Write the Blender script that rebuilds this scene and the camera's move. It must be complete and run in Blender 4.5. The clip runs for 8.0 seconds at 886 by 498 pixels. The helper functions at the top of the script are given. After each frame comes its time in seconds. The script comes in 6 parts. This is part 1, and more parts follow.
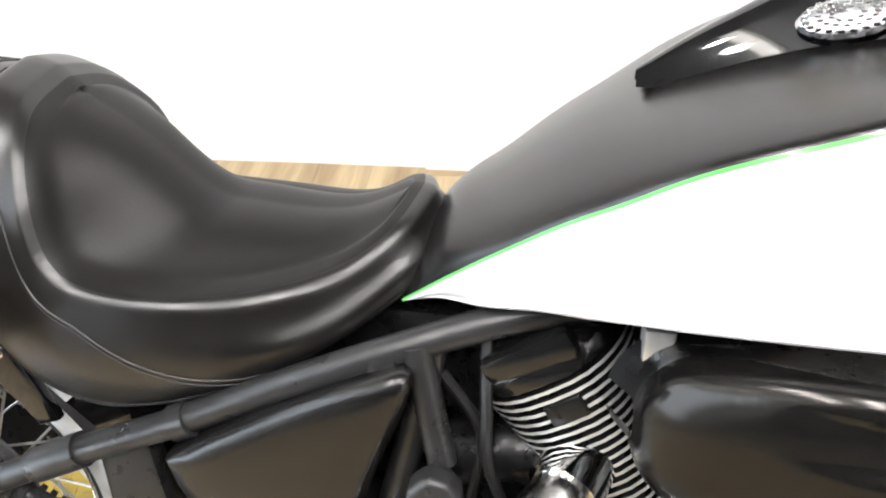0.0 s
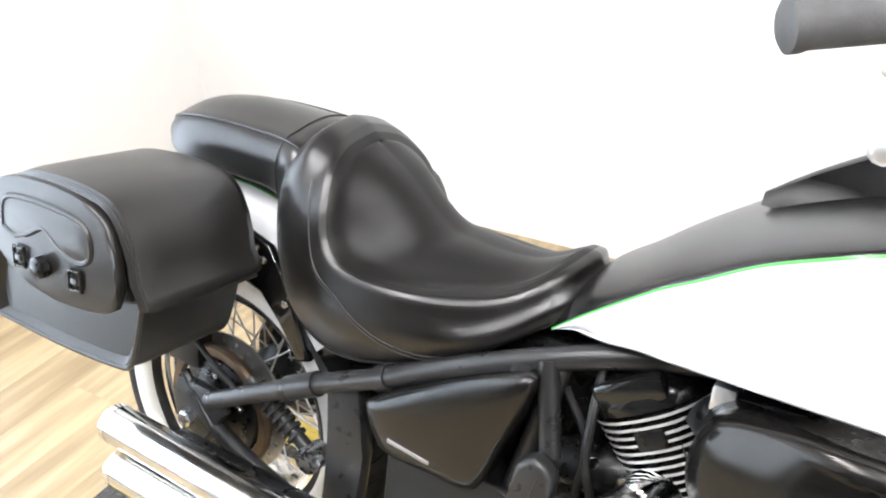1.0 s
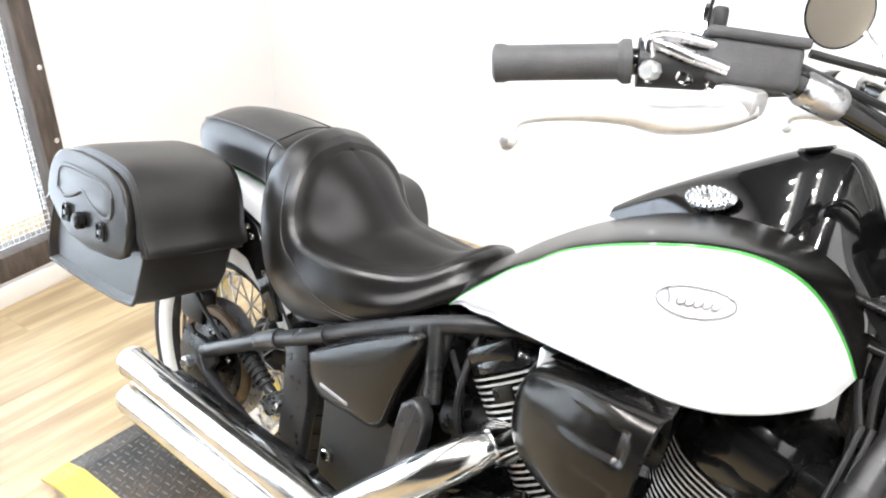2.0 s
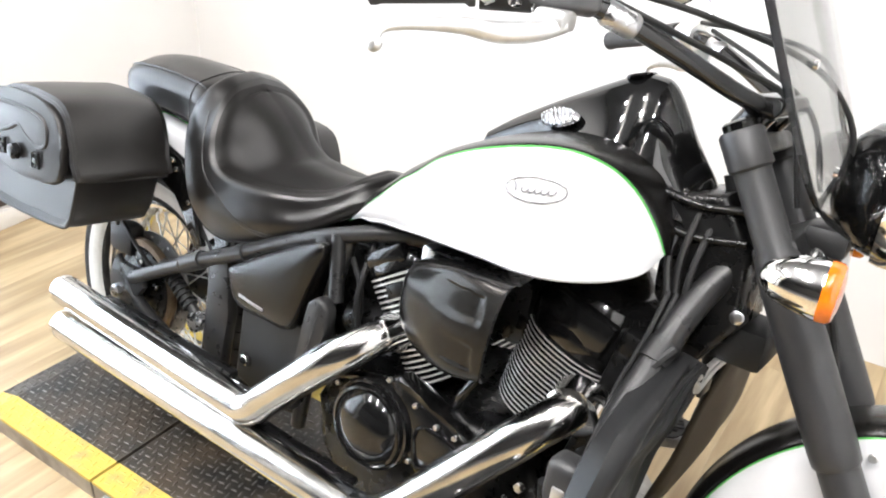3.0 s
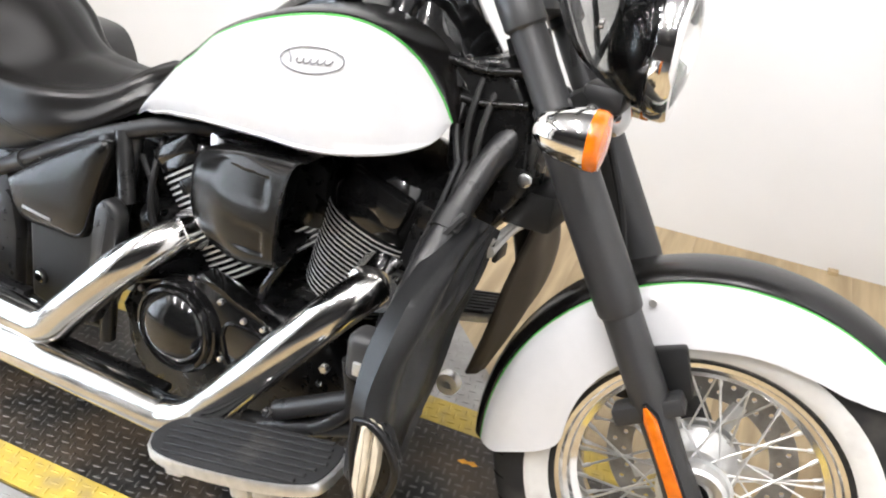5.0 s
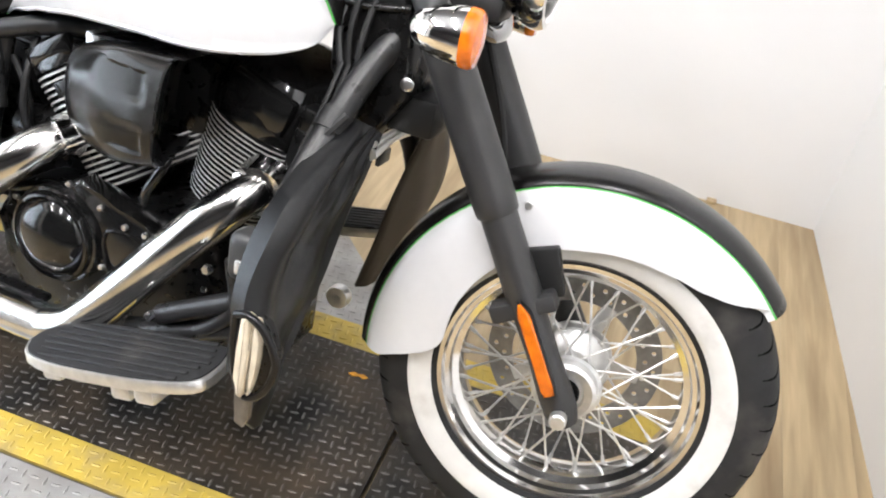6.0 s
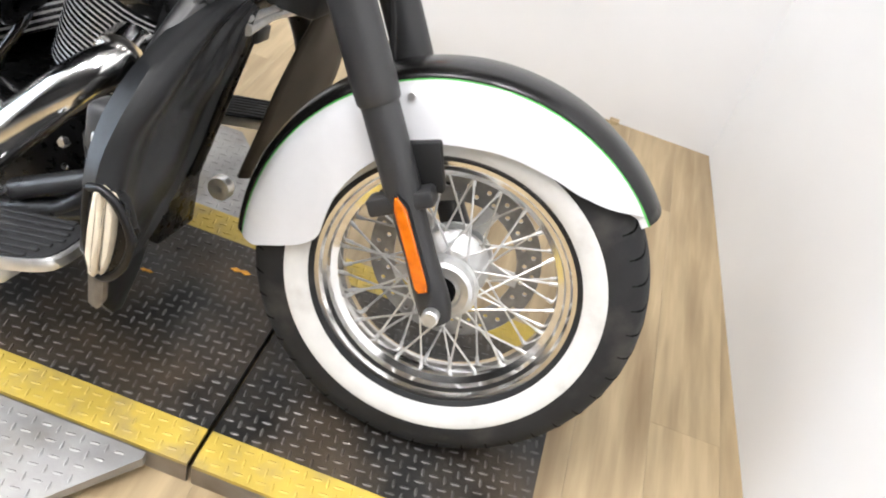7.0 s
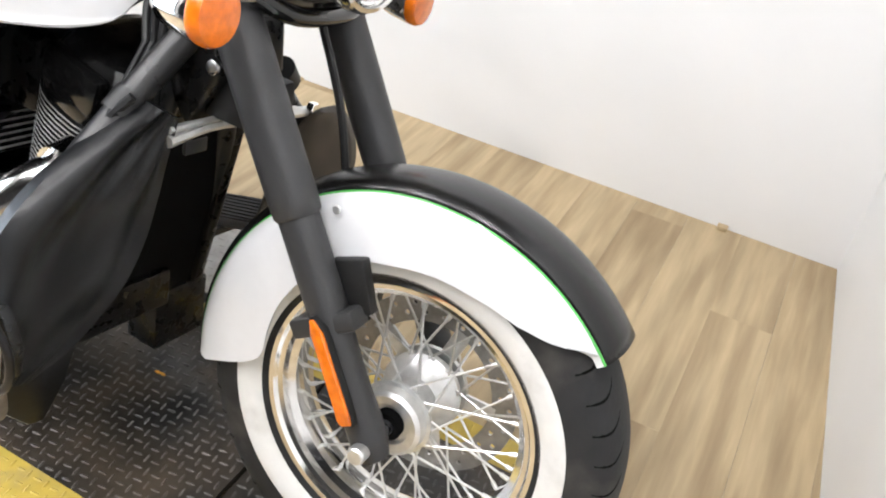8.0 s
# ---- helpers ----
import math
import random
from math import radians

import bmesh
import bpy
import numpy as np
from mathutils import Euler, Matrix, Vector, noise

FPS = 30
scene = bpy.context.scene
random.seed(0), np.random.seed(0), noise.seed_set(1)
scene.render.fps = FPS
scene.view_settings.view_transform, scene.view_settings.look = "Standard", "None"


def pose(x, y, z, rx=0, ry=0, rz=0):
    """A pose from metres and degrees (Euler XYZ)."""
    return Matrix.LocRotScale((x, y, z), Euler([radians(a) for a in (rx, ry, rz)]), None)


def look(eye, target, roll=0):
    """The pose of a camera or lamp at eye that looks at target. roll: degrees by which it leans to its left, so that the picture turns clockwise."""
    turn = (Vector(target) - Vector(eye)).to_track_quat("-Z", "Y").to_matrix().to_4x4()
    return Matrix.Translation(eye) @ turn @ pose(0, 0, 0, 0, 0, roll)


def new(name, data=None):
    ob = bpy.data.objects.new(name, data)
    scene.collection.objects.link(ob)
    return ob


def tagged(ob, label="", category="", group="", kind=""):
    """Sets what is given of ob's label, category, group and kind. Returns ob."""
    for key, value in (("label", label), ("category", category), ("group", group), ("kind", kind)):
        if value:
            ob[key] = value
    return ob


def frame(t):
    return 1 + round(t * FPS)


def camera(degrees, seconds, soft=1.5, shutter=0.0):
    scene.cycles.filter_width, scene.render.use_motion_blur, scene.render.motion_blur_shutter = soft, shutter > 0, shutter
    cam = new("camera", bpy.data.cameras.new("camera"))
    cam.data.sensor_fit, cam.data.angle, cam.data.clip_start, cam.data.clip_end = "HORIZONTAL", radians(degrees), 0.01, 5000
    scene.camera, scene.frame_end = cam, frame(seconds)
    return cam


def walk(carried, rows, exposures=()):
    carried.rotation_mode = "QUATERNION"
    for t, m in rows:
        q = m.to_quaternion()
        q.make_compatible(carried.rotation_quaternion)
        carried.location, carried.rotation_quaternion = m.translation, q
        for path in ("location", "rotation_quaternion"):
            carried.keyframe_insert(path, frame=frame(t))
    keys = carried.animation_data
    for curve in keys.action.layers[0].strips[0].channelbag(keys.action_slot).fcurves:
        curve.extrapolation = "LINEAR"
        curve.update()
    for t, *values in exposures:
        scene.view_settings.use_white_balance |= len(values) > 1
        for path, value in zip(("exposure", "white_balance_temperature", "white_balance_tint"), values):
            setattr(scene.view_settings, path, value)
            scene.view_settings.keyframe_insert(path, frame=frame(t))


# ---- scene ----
cam = camera(57.6, 8.0, soft=2.0)
PATH = [
    (0, (0.735, -0.513, 1.192), (0.541, 1.035, -0.059), -2.2),
    (0.5, (0.791, -0.576, 1.202), (0.219, 0.952, 0.045), -4.9),
    (1, (0.934, -0.728, 1.29), (0.049, 0.746, 0.268), -2.6),
    (1.2, (1.014, -0.747, 1.302), (-0.02, 0.686, 0.365), -2.9),
    (2.3, (1.37, -0.874, 1.346), (0.262, 0.52, 0.436), -0.2),
    (2.5, (1.407, -0.923, 1.343), (0.346, 0.518, 0.451), 1.1),
    (3, (1.488, -0.965, 1.329), (0.522, 0.51, 0.384), 2.0),
    (3.5, (1.509, -0.955, 1.311), (0.647, 0.539, 0.299), 2.3),
    (4, (1.521, -0.944, 1.295), (0.725, 0.555, 0.237), 3.3),
    (4.2, (1.533, -0.936, 1.291), (0.747, 0.569, 0.233), 3.2),
    (5.3, (1.597, -0.918, 1.262), (1.065, 0.649, 0.138), 4.7),
    (5.5, (1.608, -0.936, 1.256), (1.127, 0.641, 0.125), 5.9),
    (6, (1.639, -0.959, 1.237), (1.268, 0.604, 0.045), 8.6),
    (6.5, (1.667, -0.944, 1.21), (1.399, 0.585, -0.051), 9.3),
    (7, (1.702, -0.943, 1.199), (1.584, 0.567, -0.107), 17.2),
    (7.5, (1.812, -0.858, 1.196), (1.464, 0.624, -0.103), 11.7),
    (8, (1.997, -0.689, 1.209), (1.341, 0.76, -0.004), 6.7),
]
walk(cam, [(t, look(eye, target, roll)) for t, eye, target, roll in PATH],
     exposures=[(0.0, 0.1, 6200, 10), (1.0, 0.12, 6020, 10), (2.5, 0.05, 6120, 10), (4.0, -0.17, 6150, 12), (5.5, -0.25, 6100, 11), (6.5, -0.19, 6030, 11), (8.0, -0.27, 6000, 10)])

# ==== world, light ====
world = bpy.data.worlds.new("sky")
scene.world = world
world.use_nodes = True
wn = world.node_tree
sky = wn.nodes.new("ShaderNodeTexSky")
sky.sky_type, sky.sun_disc = "NISHITA", False
sky.sun_elevation, sky.sun_rotation = radians(40), radians(200)
wn.nodes["Background"].inputs["Strength"].default_value = 0.12
wn.links.new(sky.outputs[0], wn.nodes["Background"].inputs["Color"])


def area_lamp(name, m, sx, sy, watts, colour):
    data = bpy.data.lights.new(name, "AREA")
    data.shape, data.size, data.size_y = "RECTANGLE", sx, sy
    data.energy, data.color = watts, colour
    ob = new(name, data)
    ob.matrix_world = m
    return ob


# ==== materials ====
def mat(name, colour, rough=0.5, metal=0.0, vary=0.0, scale=8.0, bump=0.0, bump_scale=60.0, coat=0.0, rough_vary=0.0,
        per_piece=0.0, stretch=(1, 1, 1), second=None, second_amount=0.0, second_scale=3.0, transmission=0.0, ior=1.45, spec=0.5):
    """A surface with base colour, two scales of variation, gloss and fine relief."""
    m = bpy.data.materials.new(name)
    m.use_nodes = True
    nt = m.node_tree
    b = nt.nodes["Principled BSDF"]
    b.inputs["Metallic"].default_value = metal
    b.inputs["Roughness"].default_value = rough
    b.inputs["Coat Weight"].default_value = coat
    b.inputs["Coat Roughness"].default_value = 0.05
    b.inputs["Transmission Weight"].default_value = transmission
    b.inputs["IOR"].default_value = ior
    b.inputs["Specular IOR Level"].default_value = spec
    co = nt.nodes.new("ShaderNodeTexCoord")
    mp = nt.nodes.new("ShaderNodeMapping")
    mp.inputs["Scale"].default_value = stretch
    nt.links.new(co.outputs["Object"], mp.inputs["Vector"])
    if per_piece > 0:
        piece = nt.nodes.new("ShaderNodeObjectInfo")
        times = nt.nodes.new("ShaderNodeMath")
        times.operation = "MULTIPLY"
        times.inputs[1].default_value = 37.0
        nt.links.new(piece.outputs["Random"], times.inputs[0])
        nt.links.new(times.outputs[0], mp.inputs["Location"])

    def noise_tex(s, detail=4.0):
        n = nt.nodes.new("ShaderNodeTexNoise")
        n.inputs["Scale"].default_value, n.inputs["Detail"].default_value = s, detail
        nt.links.new(mp.outputs[0], n.inputs["Vector"])
        return n.outputs["Fac"]

    def mixed(fac, a, c):
        n = nt.nodes.new("ShaderNodeMix")
        n.data_type = "RGBA"
        nt.links.new(fac, n.inputs["Factor"])
        for v, i in ((a, 6), (c, 7)):
            if isinstance(v, bpy.types.NodeSocket):
                nt.links.new(v, n.inputs[i])
            else:
                n.inputs[i].default_value = (*v, 1)
        return n.outputs[2]

    def ramp(fac, lo, hi):
        n = nt.nodes.new("ShaderNodeMapRange")
        n.inputs[1].default_value, n.inputs[2].default_value = lo, hi
        nt.links.new(fac, n.inputs[0])
        return n.outputs[0]

    base = colour
    if second is not None:
        f = ramp(noise_tex(second_scale, 6.0), 0.62 - 0.3 * second_amount, 0.72)
        base = mixed(f, base, second)
    if vary > 0:
        dark = tuple(c * (1 - vary) for c in colour)
        light = tuple(min(1, c * (1 + vary)) for c in colour)
        v = mixed(ramp(noise_tex(scale, 5.0), 0.3, 0.7), dark, light)
        base = v if second is None else mixed(ramp(noise_tex(second_scale, 6.0), 0.62 - 0.3 * second_amount, 0.72), v, second)
    if per_piece > 0:
        info = nt.nodes.new("ShaderNodeObjectInfo")
        hs = nt.nodes.new("ShaderNodeHueSaturation")
        r = nt.nodes.new("ShaderNodeMapRange")
        r.inputs[3].default_value, r.inputs[4].default_value = 1 - per_piece, 1 + per_piece
        nt.links.new(info.outputs["Random"], r.inputs[0])
        nt.links.new(r.outputs[0], hs.inputs["Value"])
        if isinstance(base, bpy.types.NodeSocket):
            nt.links.new(base, hs.inputs["Color"])
        else:
            hs.inputs["Color"].default_value = (*base, 1)
        base = hs.outputs[0]
    if isinstance(base, bpy.types.NodeSocket):
        nt.links.new(base, b.inputs["Base Color"])
    else:
        b.inputs["Base Color"].default_value = (*base, 1)
    if rough_vary > 0:
        r = nt.nodes.new("ShaderNodeMapRange")
        r.inputs[1].default_value, r.inputs[2].default_value = 0.3, 0.7
        r.inputs[3].default_value, r.inputs[4].default_value = max(0.02, rough - rough_vary), min(1, rough + rough_vary)
        nt.links.new(noise_tex(scale * 1.7, 5.0), r.inputs[0])
        nt.links.new(r.outputs[0], b.inputs["Roughness"])
    if bump > 0:
        bp = nt.nodes.new("ShaderNodeBump")
        bp.inputs["Strength"].default_value, bp.inputs["Distance"].default_value = bump, 0.002
        nt.links.new(noise_tex(bump_scale, 3.0), bp.inputs["Height"])
        nt.links.new(bp.outputs[0], b.inputs["Normal"])
    return m


def glow(name, colour, strength):
    m = bpy.data.materials.new(name)
    m.use_nodes = True
    b = m.node_tree.nodes["Principled BSDF"]
    b.inputs["Base Color"].default_value = (*colour, 1)
    b.inputs["Emission Color"].default_value = (*colour, 1)
    b.inputs["Emission Strength"].default_value = strength
    return m


M_LEATHER = mat("black_leather", (0.0060, 0.0054, 0.0049), 0.31, spec=0.66, vary=0.2, scale=14, bump=0.02, bump_scale=420, rough_vary=0.03)
M_PANEL = mat("matte_seat_leather", (0.0068, 0.0062, 0.0056), 0.45, spec=0.26, vary=0.18, scale=18, bump=0.10, bump_scale=380)
M_BAG = mat("bag_leather", (0.0125, 0.0115, 0.0105), 0.36, spec=0.6, vary=0.25, scale=10, bump=0.08, bump_scale=300)
M_VINYL = mat("soft_vinyl", (0.0046, 0.0048, 0.0053), 0.33, spec=0.40, vary=0.3, scale=9, bump=0.25, bump_scale=45)
M_THREAD = mat("seam_thread", (0.03, 0.03, 0.03), 0.7)
M_WHITE = mat("pearl_white_paint", (0.70, 0.70, 0.705), 0.24, coat=0.5, vary=0.015, scale=60)
M_SATIN = mat("satin_black_paint", (0.0045, 0.0041, 0.0038), 0.27, spec=0.60, vary=0.10, scale=30, bump=0.02, bump_scale=500)
M_AIR = mat("satin_black_metal", (0.031, 0.0295, 0.0275), 0.19, 0.85, vary=0.05, scale=60)
M_GLOSS = mat("gloss_black_paint", (0.004, 0.004, 0.004), 0.05, coat=0.5, vary=0.1, scale=20)
M_GREEN = mat("lime_green_pinstripe", (0.075, 0.38, 0.065), 0.3, coat=0.3, vary=0.05, scale=40)
M_CHROME = mat("chrome", (0.90, 0.89, 0.87), 0.09, 1.0, vary=0.03, scale=30, rough_vary=0.03)
M_PIPE = mat("polished_pipe_chrome", (0.64, 0.63, 0.61), 0.16, 1.0, vary=0.10, scale=18, bump=0.10, bump_scale=28, rough_vary=0.06)
M_ALLOY = mat("cast_alloy", (0.74, 0.74, 0.73), 0.40, 0.9, vary=0.10, scale=60, bump=0.08, bump_scale=300, rough_vary=0.08)
M_STEEL = mat("machined_steel", (0.55, 0.55, 0.56), 0.28, 1.0, vary=0.12, scale=40, rough_vary=0.1)
M_FRAME = mat("powder_coated_frame", (0.017, 0.017, 0.0172), 0.32, vary=0.2, scale=25, bump=0.06, bump_scale=400, rough_vary=0.06)
M_FORK = mat("fork_cover_black", (0.030, 0.030, 0.0305), 0.42, spec=0.55, vary=0.10, scale=18, bump=0.05, bump_scale=500, rough_vary=0.05)
M_ENGINE = mat("engine_black", (0.0045, 0.0045, 0.0045), 0.30, spec=0.42, vary=0.3, scale=30, bump=0.1, bump_scale=220, rough_vary=0.1)
M_ENGINE_GLOSS = mat("engine_gloss_black", (0.006, 0.006, 0.006), 0.13, coat=0.35, vary=0.2, scale=30, bump=0.12, bump_scale=55, rough_vary=0.05)
M_FIN = mat("bare_fin_edge", (0.54, 0.54, 0.53), 0.42, 0.5, vary=0.1, scale=60)
M_RUBBER = mat("tyre_rubber", (0.014, 0.014, 0.0145), 0.7, vary=0.25, scale=25, bump=0.25, bump_scale=160, second=(0.06, 0.055, 0.05), second_amount=0.25, second_scale=9)
# near-black for the radiator and for painted shade in tyre grooves and hub
M_NEAR_BLACK = mat("tread_groove_rubber", (0.003, 0.003, 0.003), 0.9, spec=0.1)
M_GRIP = mat("grip_rubber", (0.055, 0.055, 0.056), 0.6, vary=0.2, scale=40, bump=0.3, bump_scale=500)
M_WHITEWALL = mat("whitewall_rubber", (0.74, 0.73, 0.70), 0.55, vary=0.05, scale=30, bump=0.08, bump_scale=200, second=(0.55, 0.53, 0.49), second_amount=0.15, second_scale=10)
M_PLASTIC = mat("black_plastic", (0.008, 0.008, 0.008), 0.48, vary=0.2, scale=30, bump=0.08, bump_scale=400)
M_CABLE = mat("cable_sheath", (0.008, 0.008, 0.008), 0.45, vary=0.2, scale=40)
M_AMBER = mat("amber_lens", (0.66, 0.150, 0.004), 0.15, coat=0.6, vary=0.22, scale=60, bump=0.25, bump_scale=260)
M_CLEAR = mat("smoked_polycarbonate", (0.45, 0.45, 0.44), 0.02, transmission=1.0, ior=1.35)
M_GLASS = mat("lamp_glass", (0.97, 0.98, 0.98), 0.03, transmission=1.0, ior=1.45)
# the tan tint paints in the beige surroundings that the mirror reflects
M_MIRROR = mat("mirror_glass", (0.80, 0.72, 0.60), 0.30, 1.0)
M_TAN = mat("tan_binding", (0.66, 0.58, 0.44), 0.7, vary=0.12, scale=40, bump=0.2, bump_scale=250)
M_STRAP = mat("worn_brown_strap", (0.12, 0.10, 0.075), 0.6, vary=0.3, scale=40, bump=0.2, bump_scale=200)
M_LINING = mat("brown_cover_lining", (0.045, 0.036, 0.027), 0.6, vary=0.25, scale=12, bump=0.1, bump_scale=120)
M_RUST = mat("brown_disc_edge", (0.12, 0.085, 0.055), 0.4, 0.8, vary=0.3, scale=30, rough_vary=0.1)
M_DISC = mat("drilled_disc_steel", (0.34, 0.335, 0.325), 0.42, 0.85, vary=0.2, scale=40, rough_vary=0.08)
M_LETTER = mat("silver_lettering", (0.35, 0.35, 0.35), 0.3, 0.6)
M_BADGE = mat("grey_badge_ink", (0.24, 0.24, 0.25), 0.3, 0.3)
M_PLATE = mat("black_tread_plate", (0.020, 0.019, 0.017), 0.40, spec=0.5, vary=0.5, scale=11, bump=0.2, bump_scale=150, rough_vary=0.12, second=(0.078, 0.056, 0.034), second_amount=0.8, second_scale=5.5)
M_TREAD = mat("worn_tread_bar", (0.092, 0.089, 0.083), 0.38, 0.3, vary=0.6, scale=16, rough_vary=0.12, second=(0.095, 0.072, 0.048), second_amount=0.7, second_scale=5.5)
M_YELLOW = mat("yellow_safety_paint", (0.58, 0.42, 0.070), 0.46, vary=0.14, scale=14, bump=0.1, bump_scale=120, rough_vary=0.08, second=(0.38, 0.29, 0.11), second_amount=0.45, second_scale=16)
M_BARE_PLATE = mat("bare_tread_plate", (0.33, 0.322, 0.31), 0.44, 0.55, vary=0.2, scale=12, bump=0.1, bump_scale=150, rough_vary=0.1, second=(0.20, 0.18, 0.15), second_amount=0.4, second_scale=7)
M_SKIRT = mat("lift_steel_edge", (0.30, 0.27, 0.23), 0.5, 0.4, vary=0.3, scale=16, rough_vary=0.1, second=(0.16, 0.12, 0.08), second_amount=0.3, second_scale=8)
M_WOOD = mat("oak_vinyl_plank", (0.455, 0.350, 0.204), 0.40, vary=0.17, scale=6, stretch=(6, 0.55, 1), bump=0.06, bump_scale=40, per_piece=0.02, rough_vary=0.06, second=(0.27, 0.19, 0.102), second_amount=0.55, second_scale=2.8)
M_JOINT = mat("dark_joint", (0.36, 0.27, 0.155), 0.7, vary=0.2, scale=20)
M_WALL = mat("white_wall_paint", (0.775, 0.77, 0.758), 0.6, vary=0.015, scale=3, bump=0.04, bump_scale=180)
M_CEIL = mat("dark_ceiling", (0.09, 0.09, 0.09), 0.8, vary=0.1, scale=3)
M_DIMFLOOR = mat("grey_concrete", (0.26, 0.255, 0.25), 0.5, vary=0.2, scale=2)
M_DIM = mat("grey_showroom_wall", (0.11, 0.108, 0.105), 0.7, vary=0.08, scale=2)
M_BOARD = mat("white_baseboard", (0.78, 0.76, 0.72), 0.45, vary=0.03, scale=10)
M_DARKWOOD = mat("weathered_dark_frame", (0.075, 0.06, 0.05), 0.5, vary=0.5, scale=18, stretch=(3, 3, 0.5), bump=0.2, bump_scale=90)
M_SCREEN = mat("white_mesh_screen", (0.80, 0.80, 0.78), 0.6, vary=0.03, scale=20)
M_RIM = mat("chrome_rim", (0.86, 0.85, 0.835), 0.11, 1.0, vary=0.04, scale=30, rough_vary=0.04)
M_FLECK = mat("orange_paint_fleck", (0.80, 0.36, 0.03), 0.6, vary=0.3, scale=90)
M_DAY = glow("daylight_beyond_glass", (0.85, 0.92, 1.0), 3.0)
M_BULB = glow("warm_white_diffuser", (1.0, 0.94, 0.87), 6.0)


# ==== mesh builders ====
def part(name, bm, material, parent=None, label="", sharp=38):
    """Links a bmesh as one mesh object, under a thing or a part."""
    bmesh.ops.recalc_face_normals(bm, faces=bm.faces)
    lim = radians(sharp)
    for f in bm.faces:
        f.smooth = True
    for e in bm.edges:
        e.smooth = len(e.link_faces) != 2 or e.calc_face_angle(0.0) < lim
    me = bpy.data.meshes.new(name)
    bm.to_mesh(me)
    bm.free()
    me.materials.append(material)
    ob = new(name, me)
    if parent is not None:
        ob.parent = parent
    if label:
        ob["label"] = label
    return ob


def again(ob, parent, m=None, name=None):
    """Another object on the same mesh, at a local pose."""
    c = new(name or ob.name.split(".")[0], ob.data)
    c.parent = parent
    if m is not None:
        c.matrix_basis = m
    return c


def bezier(p, n):
    out = []
    for i in range(n + 1):
        t = i / n
        a = (1 - t) ** 3, 3 * t * (1 - t) ** 2, 3 * t * t * (1 - t), t ** 3
        out.append(tuple(sum(a[k] * p[k][j] for k in range(4)) for j in range(len(p[0]))))
    return out


def spline(pts, n):
    """A Catmull-Rom curve through the points, n steps a span; works on tuples of any length."""
    pts = [tuple(map(float, p)) for p in pts]
    q = [tuple(2 * a - b for a, b in zip(pts[0], pts[1]))] + pts + [tuple(2 * a - b for a, b in zip(pts[-1], pts[-2]))]
    out = []
    for i in range(1, len(q) - 2):
        p0, p1, p2, p3 = q[i - 1:i + 3]
        for k in range(n):
            t = k / n
            out.append(tuple(0.5 * (2 * b + (c - a) * t + (2 * a - 5 * b + 4 * c - d) * t * t + (3 * b - a - 3 * c + d) * t ** 3)
                             for a, b, c, d in zip(p0, p1, p2, p3)))
    out.append(pts[-1])
    return out


def grid(bm, rows, closed=False, flip=False):
    """Faces between rows of points of equal length."""
    vs = [[bm.verts.new(p) for p in r] for r in rows]
    for a, b in zip(vs, vs[1:]):
        n = len(a)
        for i in range(n if closed else n - 1):
            j = (i + 1) % n
            quad = [a[i], a[j], b[j], b[i]]
            quad = [v for k, v in enumerate(quad) if v.co not in [w.co for w in quad[:k]]]
            if len(quad) > 2:
                bm.faces.new(quad)
    return vs


def loft(rows, caps=True, closed=True):
    bm = bmesh.new()
    vs = grid(bm, rows, closed)
    if caps and closed:
        for r in (vs[0], vs[-1]):
            try:
                bm.faces.new(r)
            except ValueError:
                pass
    return bm


def weld(bm, d=0.0004):
    bmesh.ops.remove_doubles(bm, verts=bm.verts, dist=d)
    return bm


def tube(pts, r, segs=14, n=6, smooth=True, bm=None, caps=True):
    """A round tube along a curve; r is one radius or one for each point."""
    rs = r if isinstance(r, (list, tuple)) else [r] * len(pts)
    line = spline([(*p, q) for p, q in zip(pts, rs)], n) if smooth else [(*p, q) for p, q in zip(pts, rs)]
    bm = bm or bmesh.new()
    side, rows = None, []
    for i, p in enumerate(line):
        a, b = line[max(0, i - 1)], line[min(len(line) - 1, i + 1)]
        d = Vector(b[:3]) - Vector(a[:3])
        d.normalize()
        if side is None:
            side = d.orthogonal().normalized()
        side = (side - d * side.dot(d)).normalized()
        up = d.cross(side)
        c = Vector(p[:3])
        rows.append([tuple(c + (side * math.cos(w) + up * math.sin(w)) * p[3]) for w in (2 * math.pi * k / segs for k in range(segs))])
    vs = grid(bm, rows, True)
    if caps:
        bm.faces.new(vs[0])
        bm.faces.new(vs[-1])
    return bm


def lathe(profile, segs=32, centre=(0, 0, 0), axis="Y", bm=None, closed=False, arc=None):
    """Turns (radius, along) pairs about an axis; axis Y lies across the motorcycle."""
    bm = bm or bmesh.new()
    rows = []
    cx, cy, cz = centre
    for k in range(segs + (0 if arc is None else 1)):
        w = 2 * math.pi * k / segs if arc is None else radians(arc[0] + (arc[1] - arc[0]) * k / segs)
        c, s = math.cos(w), math.sin(w)
        if axis == "Y":
            rows.append([(cx + r * c, cy + h, cz + r * s) for r, h in profile])
        elif axis == "X":
            rows.append([(cx + h, cy + r * c, cz + r * s) for r, h in profile])
        else:
            rows.append([(cx + r * c, cy + r * s, cz + h) for r, h in profile])
    if arc is None:
        rows.append(rows[0])
    grid(bm, rows, closed)
    return weld(bm, 0.00002)


